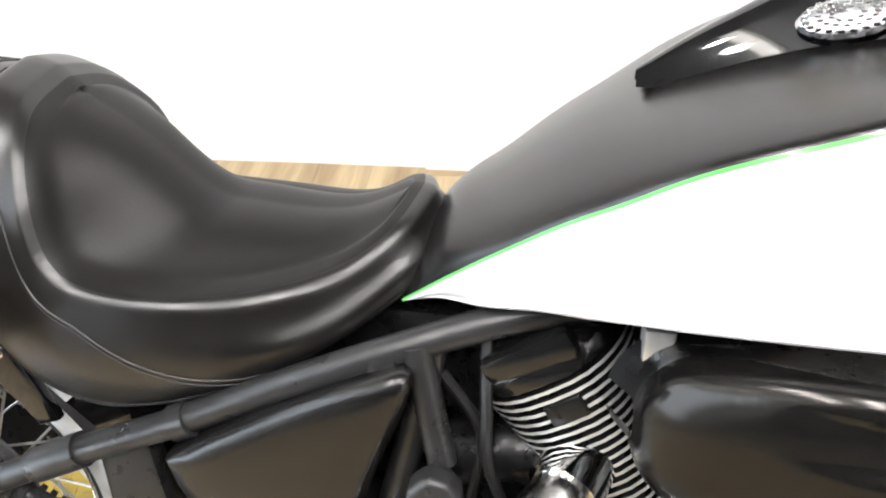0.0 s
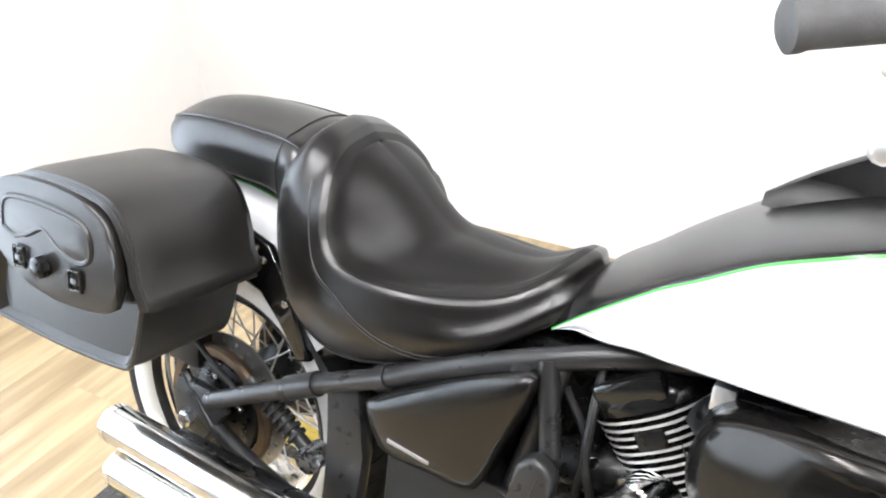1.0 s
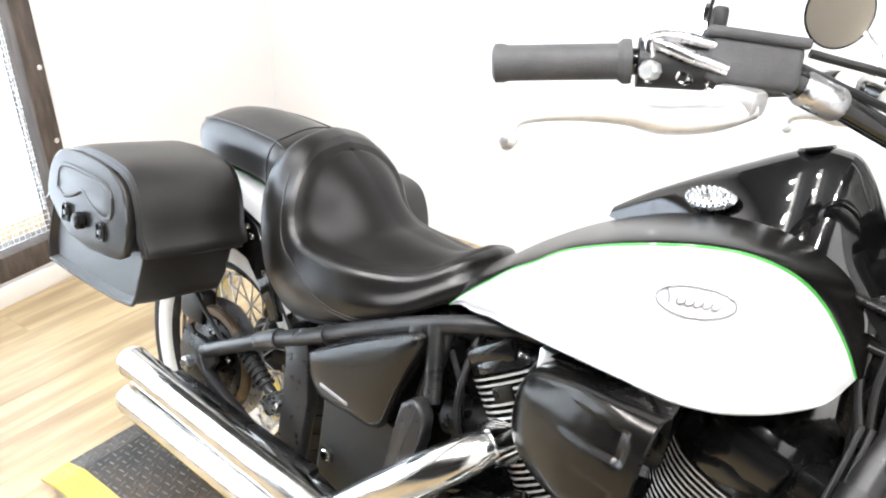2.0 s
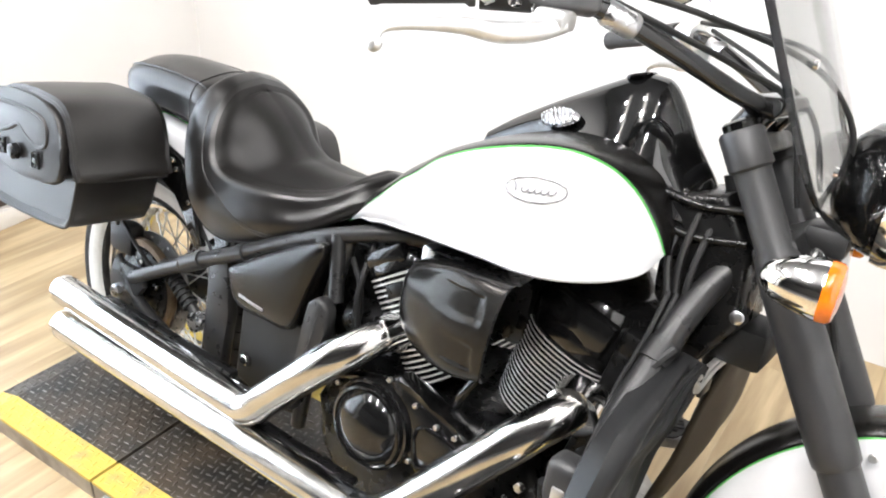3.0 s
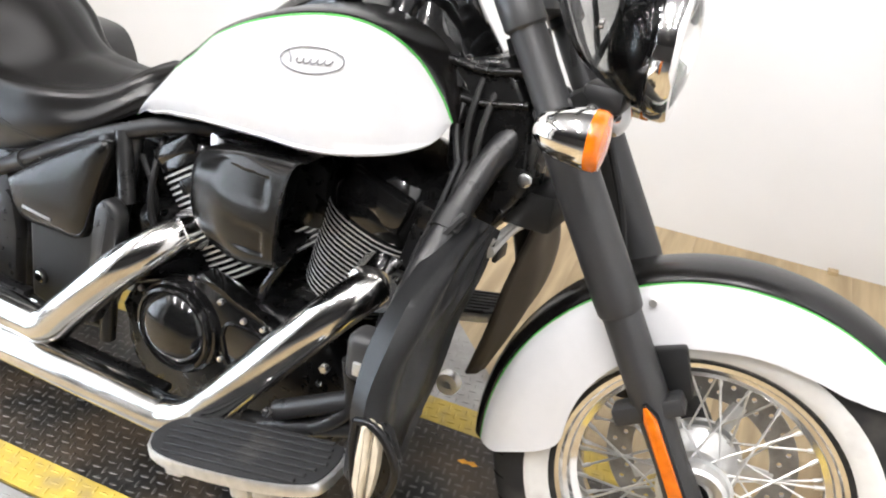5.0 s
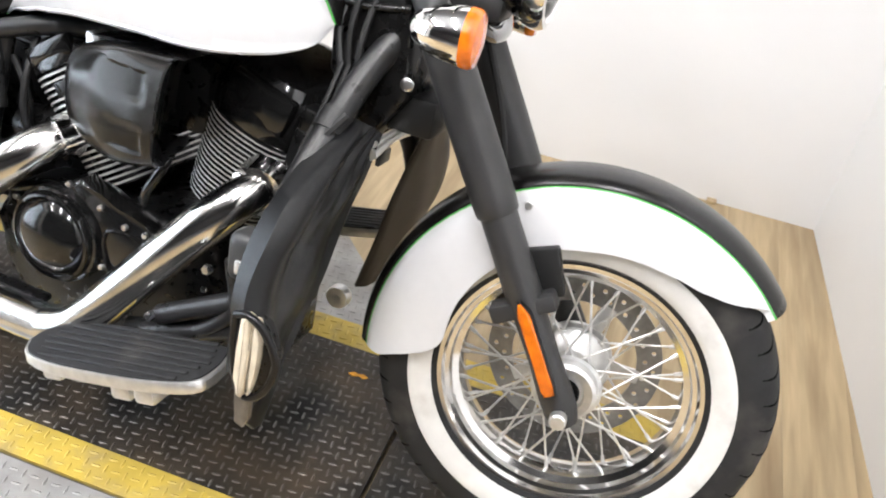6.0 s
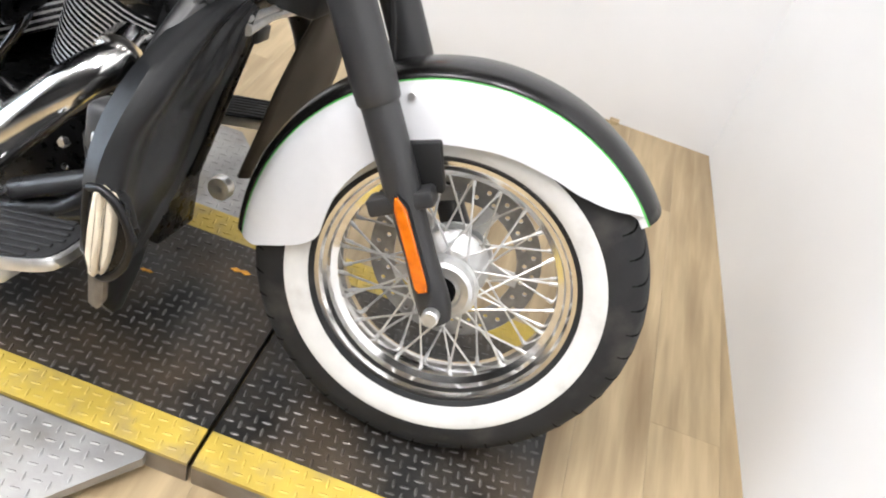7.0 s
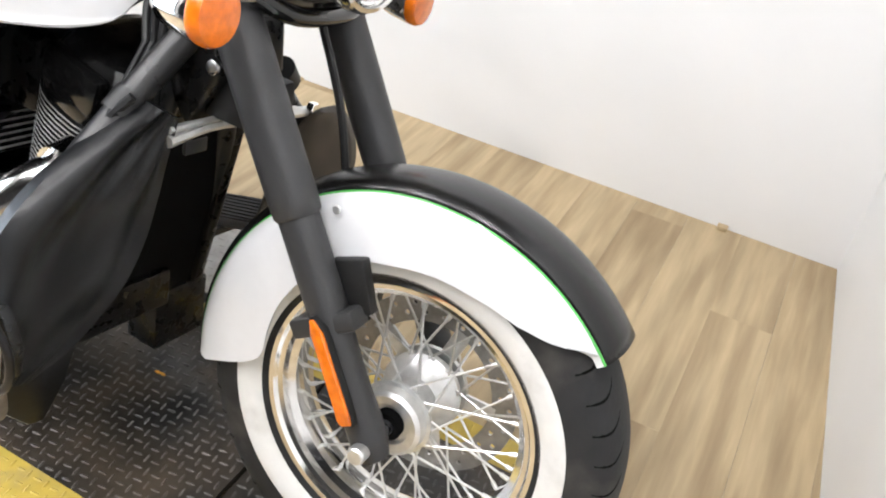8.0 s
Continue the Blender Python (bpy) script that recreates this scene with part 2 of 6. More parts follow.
def box(x0, x1, y0, y1, z0, z1, bevel=0.0, segs=2, bm=None):
    bm = bm or bmesh.new()
    r = bmesh.ops.create_cube(bm, size=1, matrix=Matrix.Translation(((x0 + x1) / 2, (y0 + y1) / 2, (z0 + z1) / 2)) @ Matrix.Diagonal((x1 - x0, y1 - y0, z1 - z0, 1)))
    if bevel > 0:
        es = {e for v in r["verts"] for e in v.link_edges}
        bmesh.ops.bevel(bm, geom=list(es), offset=bevel, segments=segs, affect="EDGES", profile=0.5)
    return bm


def slab(outline, y0, y1, bevel=0.004, segs=2, bm=None):
    """A plate with an outline of (x, z), between two places across the motorcycle, with rounded rims."""
    bm = bm or bmesh.new()
    a = [bm.verts.new((x, y0, z)) for x, z in outline]
    b = [bm.verts.new((x, y1, z)) for x, z in outline]
    fa, fb = bm.faces.new(a), bm.faces.new(list(reversed(b)))
    for i in range(len(a)):
        j = (i + 1) % len(a)
        bm.faces.new((a[j], a[i], b[i], b[j]))
    if bevel > 0:
        es = list(set(fa.edges) | set(fb.edges))
        bmesh.ops.bevel(bm, geom=es, offset=bevel, segments=segs, affect="EDGES", profile=0.5)
    return bm


def moved(bm, m):
    bmesh.ops.transform(bm, matrix=m, verts=bm.verts)
    return bm


def mirrored(bm):
    """The other side of the motorcycle."""
    bmesh.ops.transform(bm, matrix=Matrix.Diagonal((1, -1, 1, 1)), verts=bm.verts)
    bmesh.ops.reverse_faces(bm, faces=bm.faces)
    return bm


def both(name, build, material, parent, label=""):
    a = part(name, build(), material, parent, label)
    b = part(name, mirrored(build()), material, parent, label)
    return a, b


def bolt(name, p, r, h, material, parent, axis="Y", six=False):
    n = 6 if six else 16
    s = -1 if axis == "Y" else 1
    bm = lathe([(0.0, s * h), (r * 0.8, s * h), (r, s * h * 0.75), (r, 0), (0.0, 0)], n, p, axis)
    return part(name, bm, material, parent)
# ==== the room ====
FLOOR = -0.055
HIGH = 2.75


def wall(name, a, b, thick, openings=(), z0=FLOOR - 0.02, z1=HIGH + 0.1, label="plain white painted wall"):
    """A wall from a to b on the plan, with its inner face on that line and its body to the right of the way; openings (s0, s1, z0, z1)."""
    a, b = Vector((*a, 0)), Vector((*b, 0))
    d = (b - a).normalized()
    side = Vector((d.y, -d.x, 0))
    length = (b - a).length
    cuts_s = sorted({0.0, length, *[v for o in openings for v in o[:2]]})
    cuts_z = sorted({z0, z1, *[v for o in openings for v in o[2:]]})
    bm = bmesh.new()
    for s0, s1 in zip(cuts_s, cuts_s[1:]):
        for w0, w1 in zip(cuts_z, cuts_z[1:]):
            if any(o[0] <= s0 and s1 <= o[1] and o[2] <= w0 and w1 <= o[3] for o in openings):
                continue
            box(s0, s1, 0, thick, w0, w1, bm=bm)
    m = Matrix(((d.x, side.x, 0, a.x), (d.y, side.y, 0, a.y), (0, 0, 1, 0), (0, 0, 0, 1)))
    ob = part(name, moved(weld(bm), m), M_WALL)
    return tagged(ob, label, "wall", kind="structure"), m


# the white bay stands open towards a large dim showroom
CORNER_BR, CORNER_BL = (2.235, 1.365), (-1.42, 1.425)
END_R, END_L = (2.48, -1.9), (-1.02, -2.4)
# the window in the west wall: distance along that wall from its south end, and heights
WIN = (0.35, 2.815, 0.030, 2.15)
tagged(wall("wall_north", CORNER_BL, CORNER_BR, -0.15)[0])
tagged(wall("wall_east", CORNER_BR, END_R, -0.15)[0])
wall_west, WEST = wall("wall_west", END_L, CORNER_BL, -0.15, [WIN])
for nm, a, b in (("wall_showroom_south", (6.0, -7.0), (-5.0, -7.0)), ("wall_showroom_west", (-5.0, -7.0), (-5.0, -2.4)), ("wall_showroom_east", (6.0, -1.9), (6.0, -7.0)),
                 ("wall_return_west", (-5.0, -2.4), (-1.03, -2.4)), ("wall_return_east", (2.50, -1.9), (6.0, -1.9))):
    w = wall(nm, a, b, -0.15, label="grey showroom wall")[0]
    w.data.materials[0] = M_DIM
ceiling = part("ceiling", box(-5.2, 6.2, -7.2, 1.7, HIGH, HIGH + 0.08), M_CEIL)
tagged(ceiling, "dark open ceiling with bars of round lights", "ceiling", kind="structure")

# window in the west wall: dark frame with screws, wire mesh, daylight beyond
s0, s1, w0, w1 = WIN
window = new("window_1")
tagged(window, "dark weathered wooden window frame with a bright wire mesh pane", "window", kind="structure")
window.matrix_world = WEST
JAMB = 0.070
for a, b, c, d in ((s0, s1, w0, w0 + 0.085), (s0, s1, w1 - 0.085, w1)):
    part("window_rail", box(a, b, -0.10, 0.012, c, d, 0.004), M_DARKWOOD, window)
for a, b in ((s0, s0 + JAMB), (s1 - JAMB, s1)):
    part("window_jamb", box(a, b, -0.10, 0.014, w0 + 0.085, w1 - 0.085, 0.004), M_DARKWOOD, window)
for i in range(8):
    for s in (s0 + JAMB * 0.75, s1 - JAMB * 0.25):
        part("screw", lathe([(0.0, 0.005), (0.006, 0.004), (0.009, 0.0), (0.0, 0.0)], 12, (s, 0.014, 0.19 + 0.245 * i), "Y"), M_ALLOY, window)
wires = bmesh.new()
k = s0 + JAMB
while k < s1 - JAMB:
    box(k, k + 0.0022, -0.050, -0.048, w0 + 0.08, w1 - 0.08, bm=wires)
    k += 0.02
k = w0 + 0.085
while k < w1 - 0.085:
    box(s0 + JAMB, s1 - JAMB, -0.0475, -0.0455, k, k + 0.0022, bm=wires)
    k += 0.02
part("wire_mesh", wires, M_SCREEN, window)["kind"] = "stuff"
pane = part("pane", box(s0 + JAMB, s1 - JAMB, -0.075, -0.069, w0 + 0.08, w1 - 0.08), M_GLASS, window)
pane.visible_shadow = False
west_day = part("backdrop", moved(box(s0 - 0.3, s1 + 0.5, -0.62, -0.60, w0 - 0.12, w1 + 0.5), WEST), M_DAY)
tagged(west_day, "bright overcast daylight outside the window", "daylight", kind="structure")
# baseboard under the window wall
bb = part("baseboard", moved(box(0.0, 3.83, 0.0, 0.014, FLOOR, FLOOR + 0.068, 0.003), WEST), M_BOARD)
tagged(bb, "low white baseboard along the window wall", "baseboard", kind="structure")
stub = part("trim", box(1.905, 1.935, 1.350, 1.372, FLOOR, FLOOR + 0.014, 0.003), M_WOOD)
tagged(stub, "small wooden stop at the foot of the wall", "trim", kind="structure")

# daylight through the openings
area_lamp("window_light", WEST @ look((0.5 * (s0 + s1), -0.12, 1.1), (0.5 * (s0 + s1), 1, 1.0)), 2.0, 1.9, 38, (0.84, 0.92, 1.0))


# ceiling lights: rows of round bulbs on a bar
def ceiling_light(x, y, n=4, length=1.7):
    light = new("ceiling_light")
    tagged(light, "ceiling bar with a row of round warm bulbs", "ceiling light", "ceiling lights")
    light.matrix_world = pose(x, y, HIGH)
    part("bar", box(-0.06, 0.06, -length / 2, length / 2, -0.05, 0, 0.008), M_BOARD, light)
    bulb = None
    for i in range(n):
        m = pose(0, -length / 2 + length * (i + 0.5) / n, -0.095)
        if bulb is None:
            bulb = part("bulb", lathe([(0.0, -0.05), (0.03, -0.042), (0.048, -0.012), (0.045, 0.02), (0.02, 0.045), (0.0, 0.045)], 16, axis="Z"), M_BULB, light)
            bulb.matrix_basis = m
        else:
            again(bulb, light, m)
        data = bpy.data.lights.new("bulb_light", "POINT")
        data.energy, data.color, data.shadow_soft_size = 36.0, (1.0, 0.95, 0.90), 0.055
        new("bulb_light", data).matrix_world = light.matrix_world @ m @ Matrix.Translation((0, 0, -0.115))
    return light


for cx, cy in ((-0.30, -1.0), (0.65, -1.0), (1.60, -1.0)):
    ceiling_light(cx, cy)


# ==== the lift ====
def tread_bars(x0, x1, y0, y1, z, pitch=0.0200, cut=None):
    """Raised lozenges of tread plate, laid alternately one way and the other."""
    verts, faces = [], []
    nx, ny = int((x1 - x0) / pitch), int((y1 - y0) / pitch)
    for i in range(nx):
        for j in range(ny):
            cx, cy = x0 + (i + 0.5) * (x1 - x0) / nx, y0 + (j + 0.5) * (y1 - y0) / ny
            if cut and not cut(cx, cy):
                continue
            a = radians(8 if (i + j) % 2 else 98)
            c, s = math.cos(a), math.sin(a)
            k = len(verts)
            for u, v, h in ((-0.0100, 0, 0), (-0.005, -0.0028, 0), (0.005, -0.0028, 0), (0.0100, 0, 0), (0.005, 0.0028, 0), (-0.005, 0.0028, 0), (-0.005, 0, 0.0015), (0.005, 0, 0.0015)):
                verts.append((cx + u * c - v * s, cy + u * s + v * c, (z(cx, cy) if callable(z) else z) + h))
            for f in ((0, 1, 6), (1, 2, 7, 6), (2, 3, 7), (3, 4, 7), (4, 5, 6, 7), (5, 0, 6)):
                faces.append([k + q for q in f])
    me = bpy.data.meshes.new("tread")
    me.from_pydata(verts, [], faces)
    return me


def mesh_part(name, me, material, parent):
    me.materials.append(material)
    ob = new(name, me)
    ob.parent = parent
    ob["kind"] = "stuff"
    return ob


lift = new("motorcycle_lift")
tagged(lift, "low lift with black tread plate and worn yellow edges", "motorcycle lift")
Y0, YI0, YI1, Y1 = -0.275, -0.203, 0.234, 0.305
for x0, x1 in ((-0.285, 0.114), (0.122, 1.354), (1.363, 1.915)):
    deck = part("deck_plate", box(x0, x1, YI0, YI1, -0.008, 0), M_PLATE, lift, "oily black tread plate")
    mesh_part("tread", tread_bars(x0 + 0.004, x1 - 0.004, YI0, YI1, 0.0), M_TREAD, deck)
    for a, b in ((Y0, YI0), (YI1, Y1)):
        edge = part("yellow_edge", box(x0, x1, a, b, -0.008, 0.0003, 0.0), M_YELLOW, lift, "chipped yellow painted edge strip")
        mesh_part("tread", tread_bars(x0 + 0.004, x1 - 0.004, a + 0.004, b - 0.004, 0.0003), M_YELLOW, edge)
    for a, b in ((Y0, Y0 + 0.006), (Y1 - 0.006, Y1)):
        part("side_rail", box(x0, x1, a, b, FLOOR, -0.0085), M_SKIRT, lift)
    part("under_frame", box(x0 + 0.01, x1 - 0.01, Y0 + 0.03, Y1 - 0.03, FLOOR, -0.009), M_ENGINE, lift)
for a, b, mm in ((YI0, YI1, M_PLATE), (Y0, YI0, M_YELLOW), (YI1, Y1, M_YELLOW)):
    bm = bmesh.new()
    vs = [bm.verts.new(p) for p in ((-0.287, a, -0.001), (-0.287, b, -0.001), (-0.362, b, -0.022), (-0.362, a, -0.022), (-0.287, a, -0.010), (-0.287, b, -0.010), (-0.362, b, -0.030), (-0.362, a, -0.030))]
    for f in ((0, 1, 2, 3), (7, 6, 5, 4), (0, 3, 7, 4), (1, 5, 6, 2), (3, 2, 6, 7), (0, 4, 5, 1)):
        bm.faces.new([vs[q] for q in f])
    lip = part("entry_lip", bm, mm, lift)
    mesh_part("tread", tread_bars(-0.358, -0.29, a + 0.003, b - 0.003, lambda x, y: -0.0008 + (x + 0.287) * 0.28), M_TREAD if mm is M_PLATE else mm, lip)
for cx, cy, k in ((1.2345, 0.160, 1.0), (1.075, 0.075, 0.6)):
    chip = [(-0.022, -0.002), (-0.012, 0.006), (-0.002, 0.003), (0.010, 0.007), (0.022, 0.001), (0.012, -0.005), (0.001, -0.002), (-0.010, -0.006)]
    bm = moved(slab([(k * u, k * v) for u, v in chip], -0.0016, 0.0004, 0.0), pose(cx, cy, 0, -90, 0, 0))
    part("paint_fleck", bm, M_FLECK, lift, "orange fleck of paint on the plate")
part("front_rail", box(1.909, 1.915, Y0 + 0.006, Y1 - 0.006, FLOOR, -0.0085), M_SKIRT, lift)


def side_ramp(sign, y):
    """The bare tread plate wing beside the deck, sloping to the floor, with its corners cut off."""
    ramp = new("side_wing")
    ramp.parent = lift
    ramp["label"] = "bare silver tread plate side wing"
    out = [(0.175, 0.0), (1.285, 0.0), (1.285, 0.012), (1.00, 0.34), (0.46, 0.34), (0.175, 0.012)]

    def height(v):
        return -0.006 - 0.10 * v
    bm = bmesh.new()
    top = [bm.verts.new((x, y + sign * v, height(v))) for x, v in out]
    low = [bm.verts.new((x, y + sign * v, min(height(v) - 0.012, -0.03))) for x, v in out]
    bm.faces.new(top)
    bm.faces.new(list(reversed(low)))
    for i in range(len(out)):
        j = (i + 1) % len(out)
        bm.faces.new((top[i], top[j], low[j], low[i]))
    part("wing_plate", bm, M_BARE_PLATE, ramp)

    def inside(x, yy):
        v = sign * (yy - y)
        return 0.175 + 0.84 * v + 0.01 < x < 1.285 - 0.84 * v - 0.01
    lo, hi = sorted((y + sign * 0.006, y + sign * 0.335))
    mesh_part("tread", tread_bars(0.18, 1.28, lo, hi, lambda x, yy: height(sign * (yy - y)), 0.0215, inside), M_BARE_PLATE, ramp)


side_ramp(-1, Y0 - 0.004)
side_ramp(1, Y1 + 0.004)
# ==== the motorcycle: x ahead, y to its left, z up, rear axle near x = 0; it leans on its side stand ====
bike = new("motorcycle")
tagged(bike, "black and white cruiser motorcycle with whitewall tyres leaning on its stand", "motorcycle")
bike.matrix_world = pose(0.00656, 0.0395, -0.0015, -12.0, 0, -3.7)


# the front turns about the steering axis, a little to the left on the stand
AXIS = Vector((-0.519, 0, 0.855))
PIVOT = Matrix.Translation((1.215, 0, 0.95))
FRONT = Matrix.Translation((0, 0.024, 0)) @ PIVOT @ Matrix.Rotation(radians(5.5), 4, AXIS) @ PIVOT.inverted()
FLIP = Matrix.Diagonal((1, -1, 1, 1))
OTHER = FRONT @ FLIP @ FRONT.inverted() @ FLIP


def steer(*obs):
    """Turns parts of the front assembly, built straight ahead, with the fork."""
    for ob in obs:
        ob.matrix_basis = FRONT @ ob.matrix_basis
    return obs[0]


def drilled_ring(r0, r1, y, count=24):
    """A flat ring with rows of holes right through it."""
    bm = bmesh.new()

    def circle(cx, cz, r, n):
        vs = [bm.verts.new((cx + r * math.cos(2 * math.pi * k / n), y - 0.0025, cz + r * math.sin(2 * math.pi * k / n))) for k in range(n)]
        return [bm.edges.new((vs[k], vs[(k + 1) % n])) for k in range(n)]
    edges = circle(0, 0, r0, 96) + circle(0, 0, r1, 96)
    for i in range(count):
        for q in range(2):
            a, rr = 2 * math.pi * (i + 0.5 * q) / count, r0 + (r1 - r0) * (0.32 + 0.36 * q)
            edges += circle(rr * math.cos(a), rr * math.sin(a), 0.0042, 8)
    bmesh.ops.triangle_fill(bm, use_beauty=True, use_dissolve=False, edges=edges)
    ex = bmesh.ops.extrude_face_region(bm, geom=bm.faces[:])
    bmesh.ops.translate(bm, vec=(0, 0.005, 0), verts=[v for v in ex["geom"] if isinstance(v, bmesh.types.BMVert)])
    return bm


def wheel(name, cx, cz, r, half, rim, white, spokes, disc_y, disc_r, hub_r):
    """A spoked wheel: chrome rim with tyre, whitewall ring, hub, spokes and brake disc."""
    k = r - rim
    prof = [(rim - 0.004, 0.66 * half), (rim + 0.08 * k, 0.80 * half), (rim + 0.25 * k, 0.94 * half), (rim + 0.48 * k, 1.0 * half), (rim + 0.66 * k, 0.985 * half),
            (rim + 0.80 * k, 0.90 * half), (rim + 0.90 * k, 0.74 * half), (rim + 0.965 * k, 0.48 * half), (rim + 0.992 * k, 0.22 * half), (r, 0.0)]
    prof = spline(prof, 3)
    side_y = prof
    whole = prof + [(a, -b) for a, b in reversed(prof[:-1])]
    well = [(rim + 0.012, 0.84 * half), (rim + 0.014, 0.80 * half), (rim + 0.006, 0.76 * half), (rim - 0.002, 0.74 * half), (rim - 0.006, 0.64 * half), (rim - 0.013, 0.60 * half),
            (rim - 0.016, 0.46 * half), (rim - 0.026, 0.36 * half), (rim - 0.030, 0.15 * half)]
    well = well + [(a, -b) for a, b in reversed(well)]
    inner = [(a + 0.004 if abs(b) < 0.7 * half else a + 0.001, b * 0.96) for a, b in reversed(well)]
    w = part(name, lathe(well + inner, 72), M_RIM, bike, "chrome spoked wheel with a whitewall tyre")
    w.matrix_basis = pose(cx, 0, cz)
    # tyre
    bm = bmesh.new()
    n = 192
    rows = []
    for s in range(n + 1):
        a = 2 * math.pi * (s % n) / n
        row = []
        for rr, yy in whole:
            row.append((rr * math.cos(a), yy, rr * math.sin(a)))
        rows.append(row)
    grid(bm, rows)
    tyre = part("tyre", weld(bm, 0.00002), M_RUBBER, w, "black treaded tyre", sharp=30)

    def wall_at(rad):
        for (r0, y0), (r1, y1) in zip(side_y, side_y[1:]):
            if r0 <= rad <= r1:
                return y0 + (y1 - y0) * (rad - r0) / (r1 - r0)
        return side_y[-1][1]
    for sgn in (-1, 1):
        ring = [(white[0] + (white[1] - white[0]) * i / 6, 0) for i in range(7)]
        ring = [(a, sgn * (wall_at(a) + (0.0018 if 0 < i < 6 else -0.0008))) for i, (a, _) in enumerate(ring)]
        part("whitewall", lathe(ring, 96), M_WHITEWALL, w, "white sidewall ring")
    # near-black strips laid along both shoulders, painting the shade of hooked tread grooves
    bm = bmesh.new()
    turns = 44
    for s in range(turns):
        for sgn in (-1, 1):
            line = []
            for j in range(8):
                v = j / 7
                yy = half * (0.93 - 0.72 * v)
                rr = r
                for (r0, y0), (r1, y1) in zip(side_y, side_y[1:]):
                    if r0 > rim + 0.5 * k and y1 <= yy <= y0 and y0 > y1:
                        rr = r0 + (r1 - r0) * (y0 - yy) / (y0 - y1)
                a = 2 * math.pi * (s + (0.5 if sgn > 0 else 0)) / turns + 0.085 * v * v - 0.02 * math.sin(math.pi * v)
                line.append(((rr - 0.0022) * math.cos(a), sgn * yy, (rr - 0.0022) * math.sin(a)))
            tube(line, [0.0018, 0.0028, 0.0032, 0.0032, 0.003, 0.0028, 0.0024, 0.0016], 5, 1, smooth=False, bm=bm)
    part("tread_pattern", bm, M_NEAR_BLACK, w)
    hub = lathe([(0.012, -0.070), (0.020, -0.070), (0.022, -0.058), (0.030, -0.056), (0.032, -0.064), (hub_r - 0.008, -0.066), (hub_r - 0.002, -0.061), (hub_r, -0.046), (hub_r + 0.005, -0.044), (hub_r + 0.005, -0.038), (hub_r - 0.008, -0.034), (0.7 * hub_r, -0.018), (0.65 * hub_r, 0.02),
                 (hub_r + 0.006, 0.034), (hub_r + 0.012, 0.040), (hub_r + 0.010, 0.052), (0.03, 0.057), (0.018, 0.06), (0.010, 0.07)], 40)
    part("hub", hub, M_ALLOY if disc_y > 0 else M_FRAME, w, "cast wheel hub")
    # flush near-black ring, stands for the shade inside the bearing recess
    part("hub_bore", lathe([(0.012, -0.0715), (0.021, -0.0715), (0.023, -0.068), (0.023, -0.056)], 32), M_NEAR_BLACK, w, "near-black ring painting the shade of the bearing recess")
    part("axle", lathe([(0.0, -0.10), (0.011, -0.10), (0.011, 0.10), (0.0, 0.10)], 16), M_STEEL, w)
    # spokes, crossing in pairs on both sides
    end = rim - 0.028
    for sgn in (-1, 1):
        for lead in (-1, 1):
            a0 = radians(lead * 38)
            p0 = ((hub_r - 0.003) * math.cos(a0), sgn * 0.042, (hub_r - 0.003) * math.sin(a0))
            p1 = (end, sgn * 0.012, 0.0)
            p2 = tuple(b + (a - b) * 0.085 for a, b in zip(p0, p1))
            bm = tube([p0, p1], 0.0019, 6, smooth=False)
            tube([p2, p1], 0.0034, 6, smooth=False, bm=bm)
            base = part("spoke", bm, M_ALLOY, w)
            cnt = spokes // 4
            for i in range(cnt):
                m = Matrix.Rotation(2 * math.pi * (i + 0.25 * (lead > 0) + 0.5 * (sgn > 0) + 0.12 * lead) / cnt, 4, "Y")
                if i == 0:
                    base.matrix_basis = m
                else:
                    again(base, w, m)
    if disc_r:
        s = 1 if disc_y > 0 else -1
        d0 = disc_r - 0.042
        disc = part("brake_disc", drilled_ring(d0, disc_r, disc_y), M_DISC, w, "grey drilled brake disc")
        spider = lathe([(0.03, disc_y - 0.004), (0.066, disc_y - 0.004), (0.066, disc_y + 0.004), (0.03, disc_y + 0.004), (0.03, disc_y - 0.004)], 40)
        part("disc_carrier", spider, M_ALLOY if disc_y > 0 else M_FRAME, w)
        for i in range(5):
            a = 2 * math.pi * i / 5
            bm = moved(box(0.045, d0 + 0.008, -0.013, 0.013, -0.003, 0.003, 0.002), Matrix.Rotation(radians(90), 4, "X"))
            arm = part("carrier_arm", moved(bm, Matrix.Translation((0, disc_y, 0))), M_ALLOY if disc_y > 0 else M_FRAME, w)
            arm.matrix_basis = Matrix.Rotation(a, 4, "Y")
    return w


front_wheel = steer(wheel("front_wheel", 1.637, 0.325, 0.321, 0.066, 0.206, (0.2175, 0.2590), 48, 0.066, 0.148, 0.052))
rear_wheel = wheel("rear_wheel", 0.014, 0.318, 0.318, 0.088, 0.198, (0.216, 0.262), 48, -0.075, 0.132, 0.052)


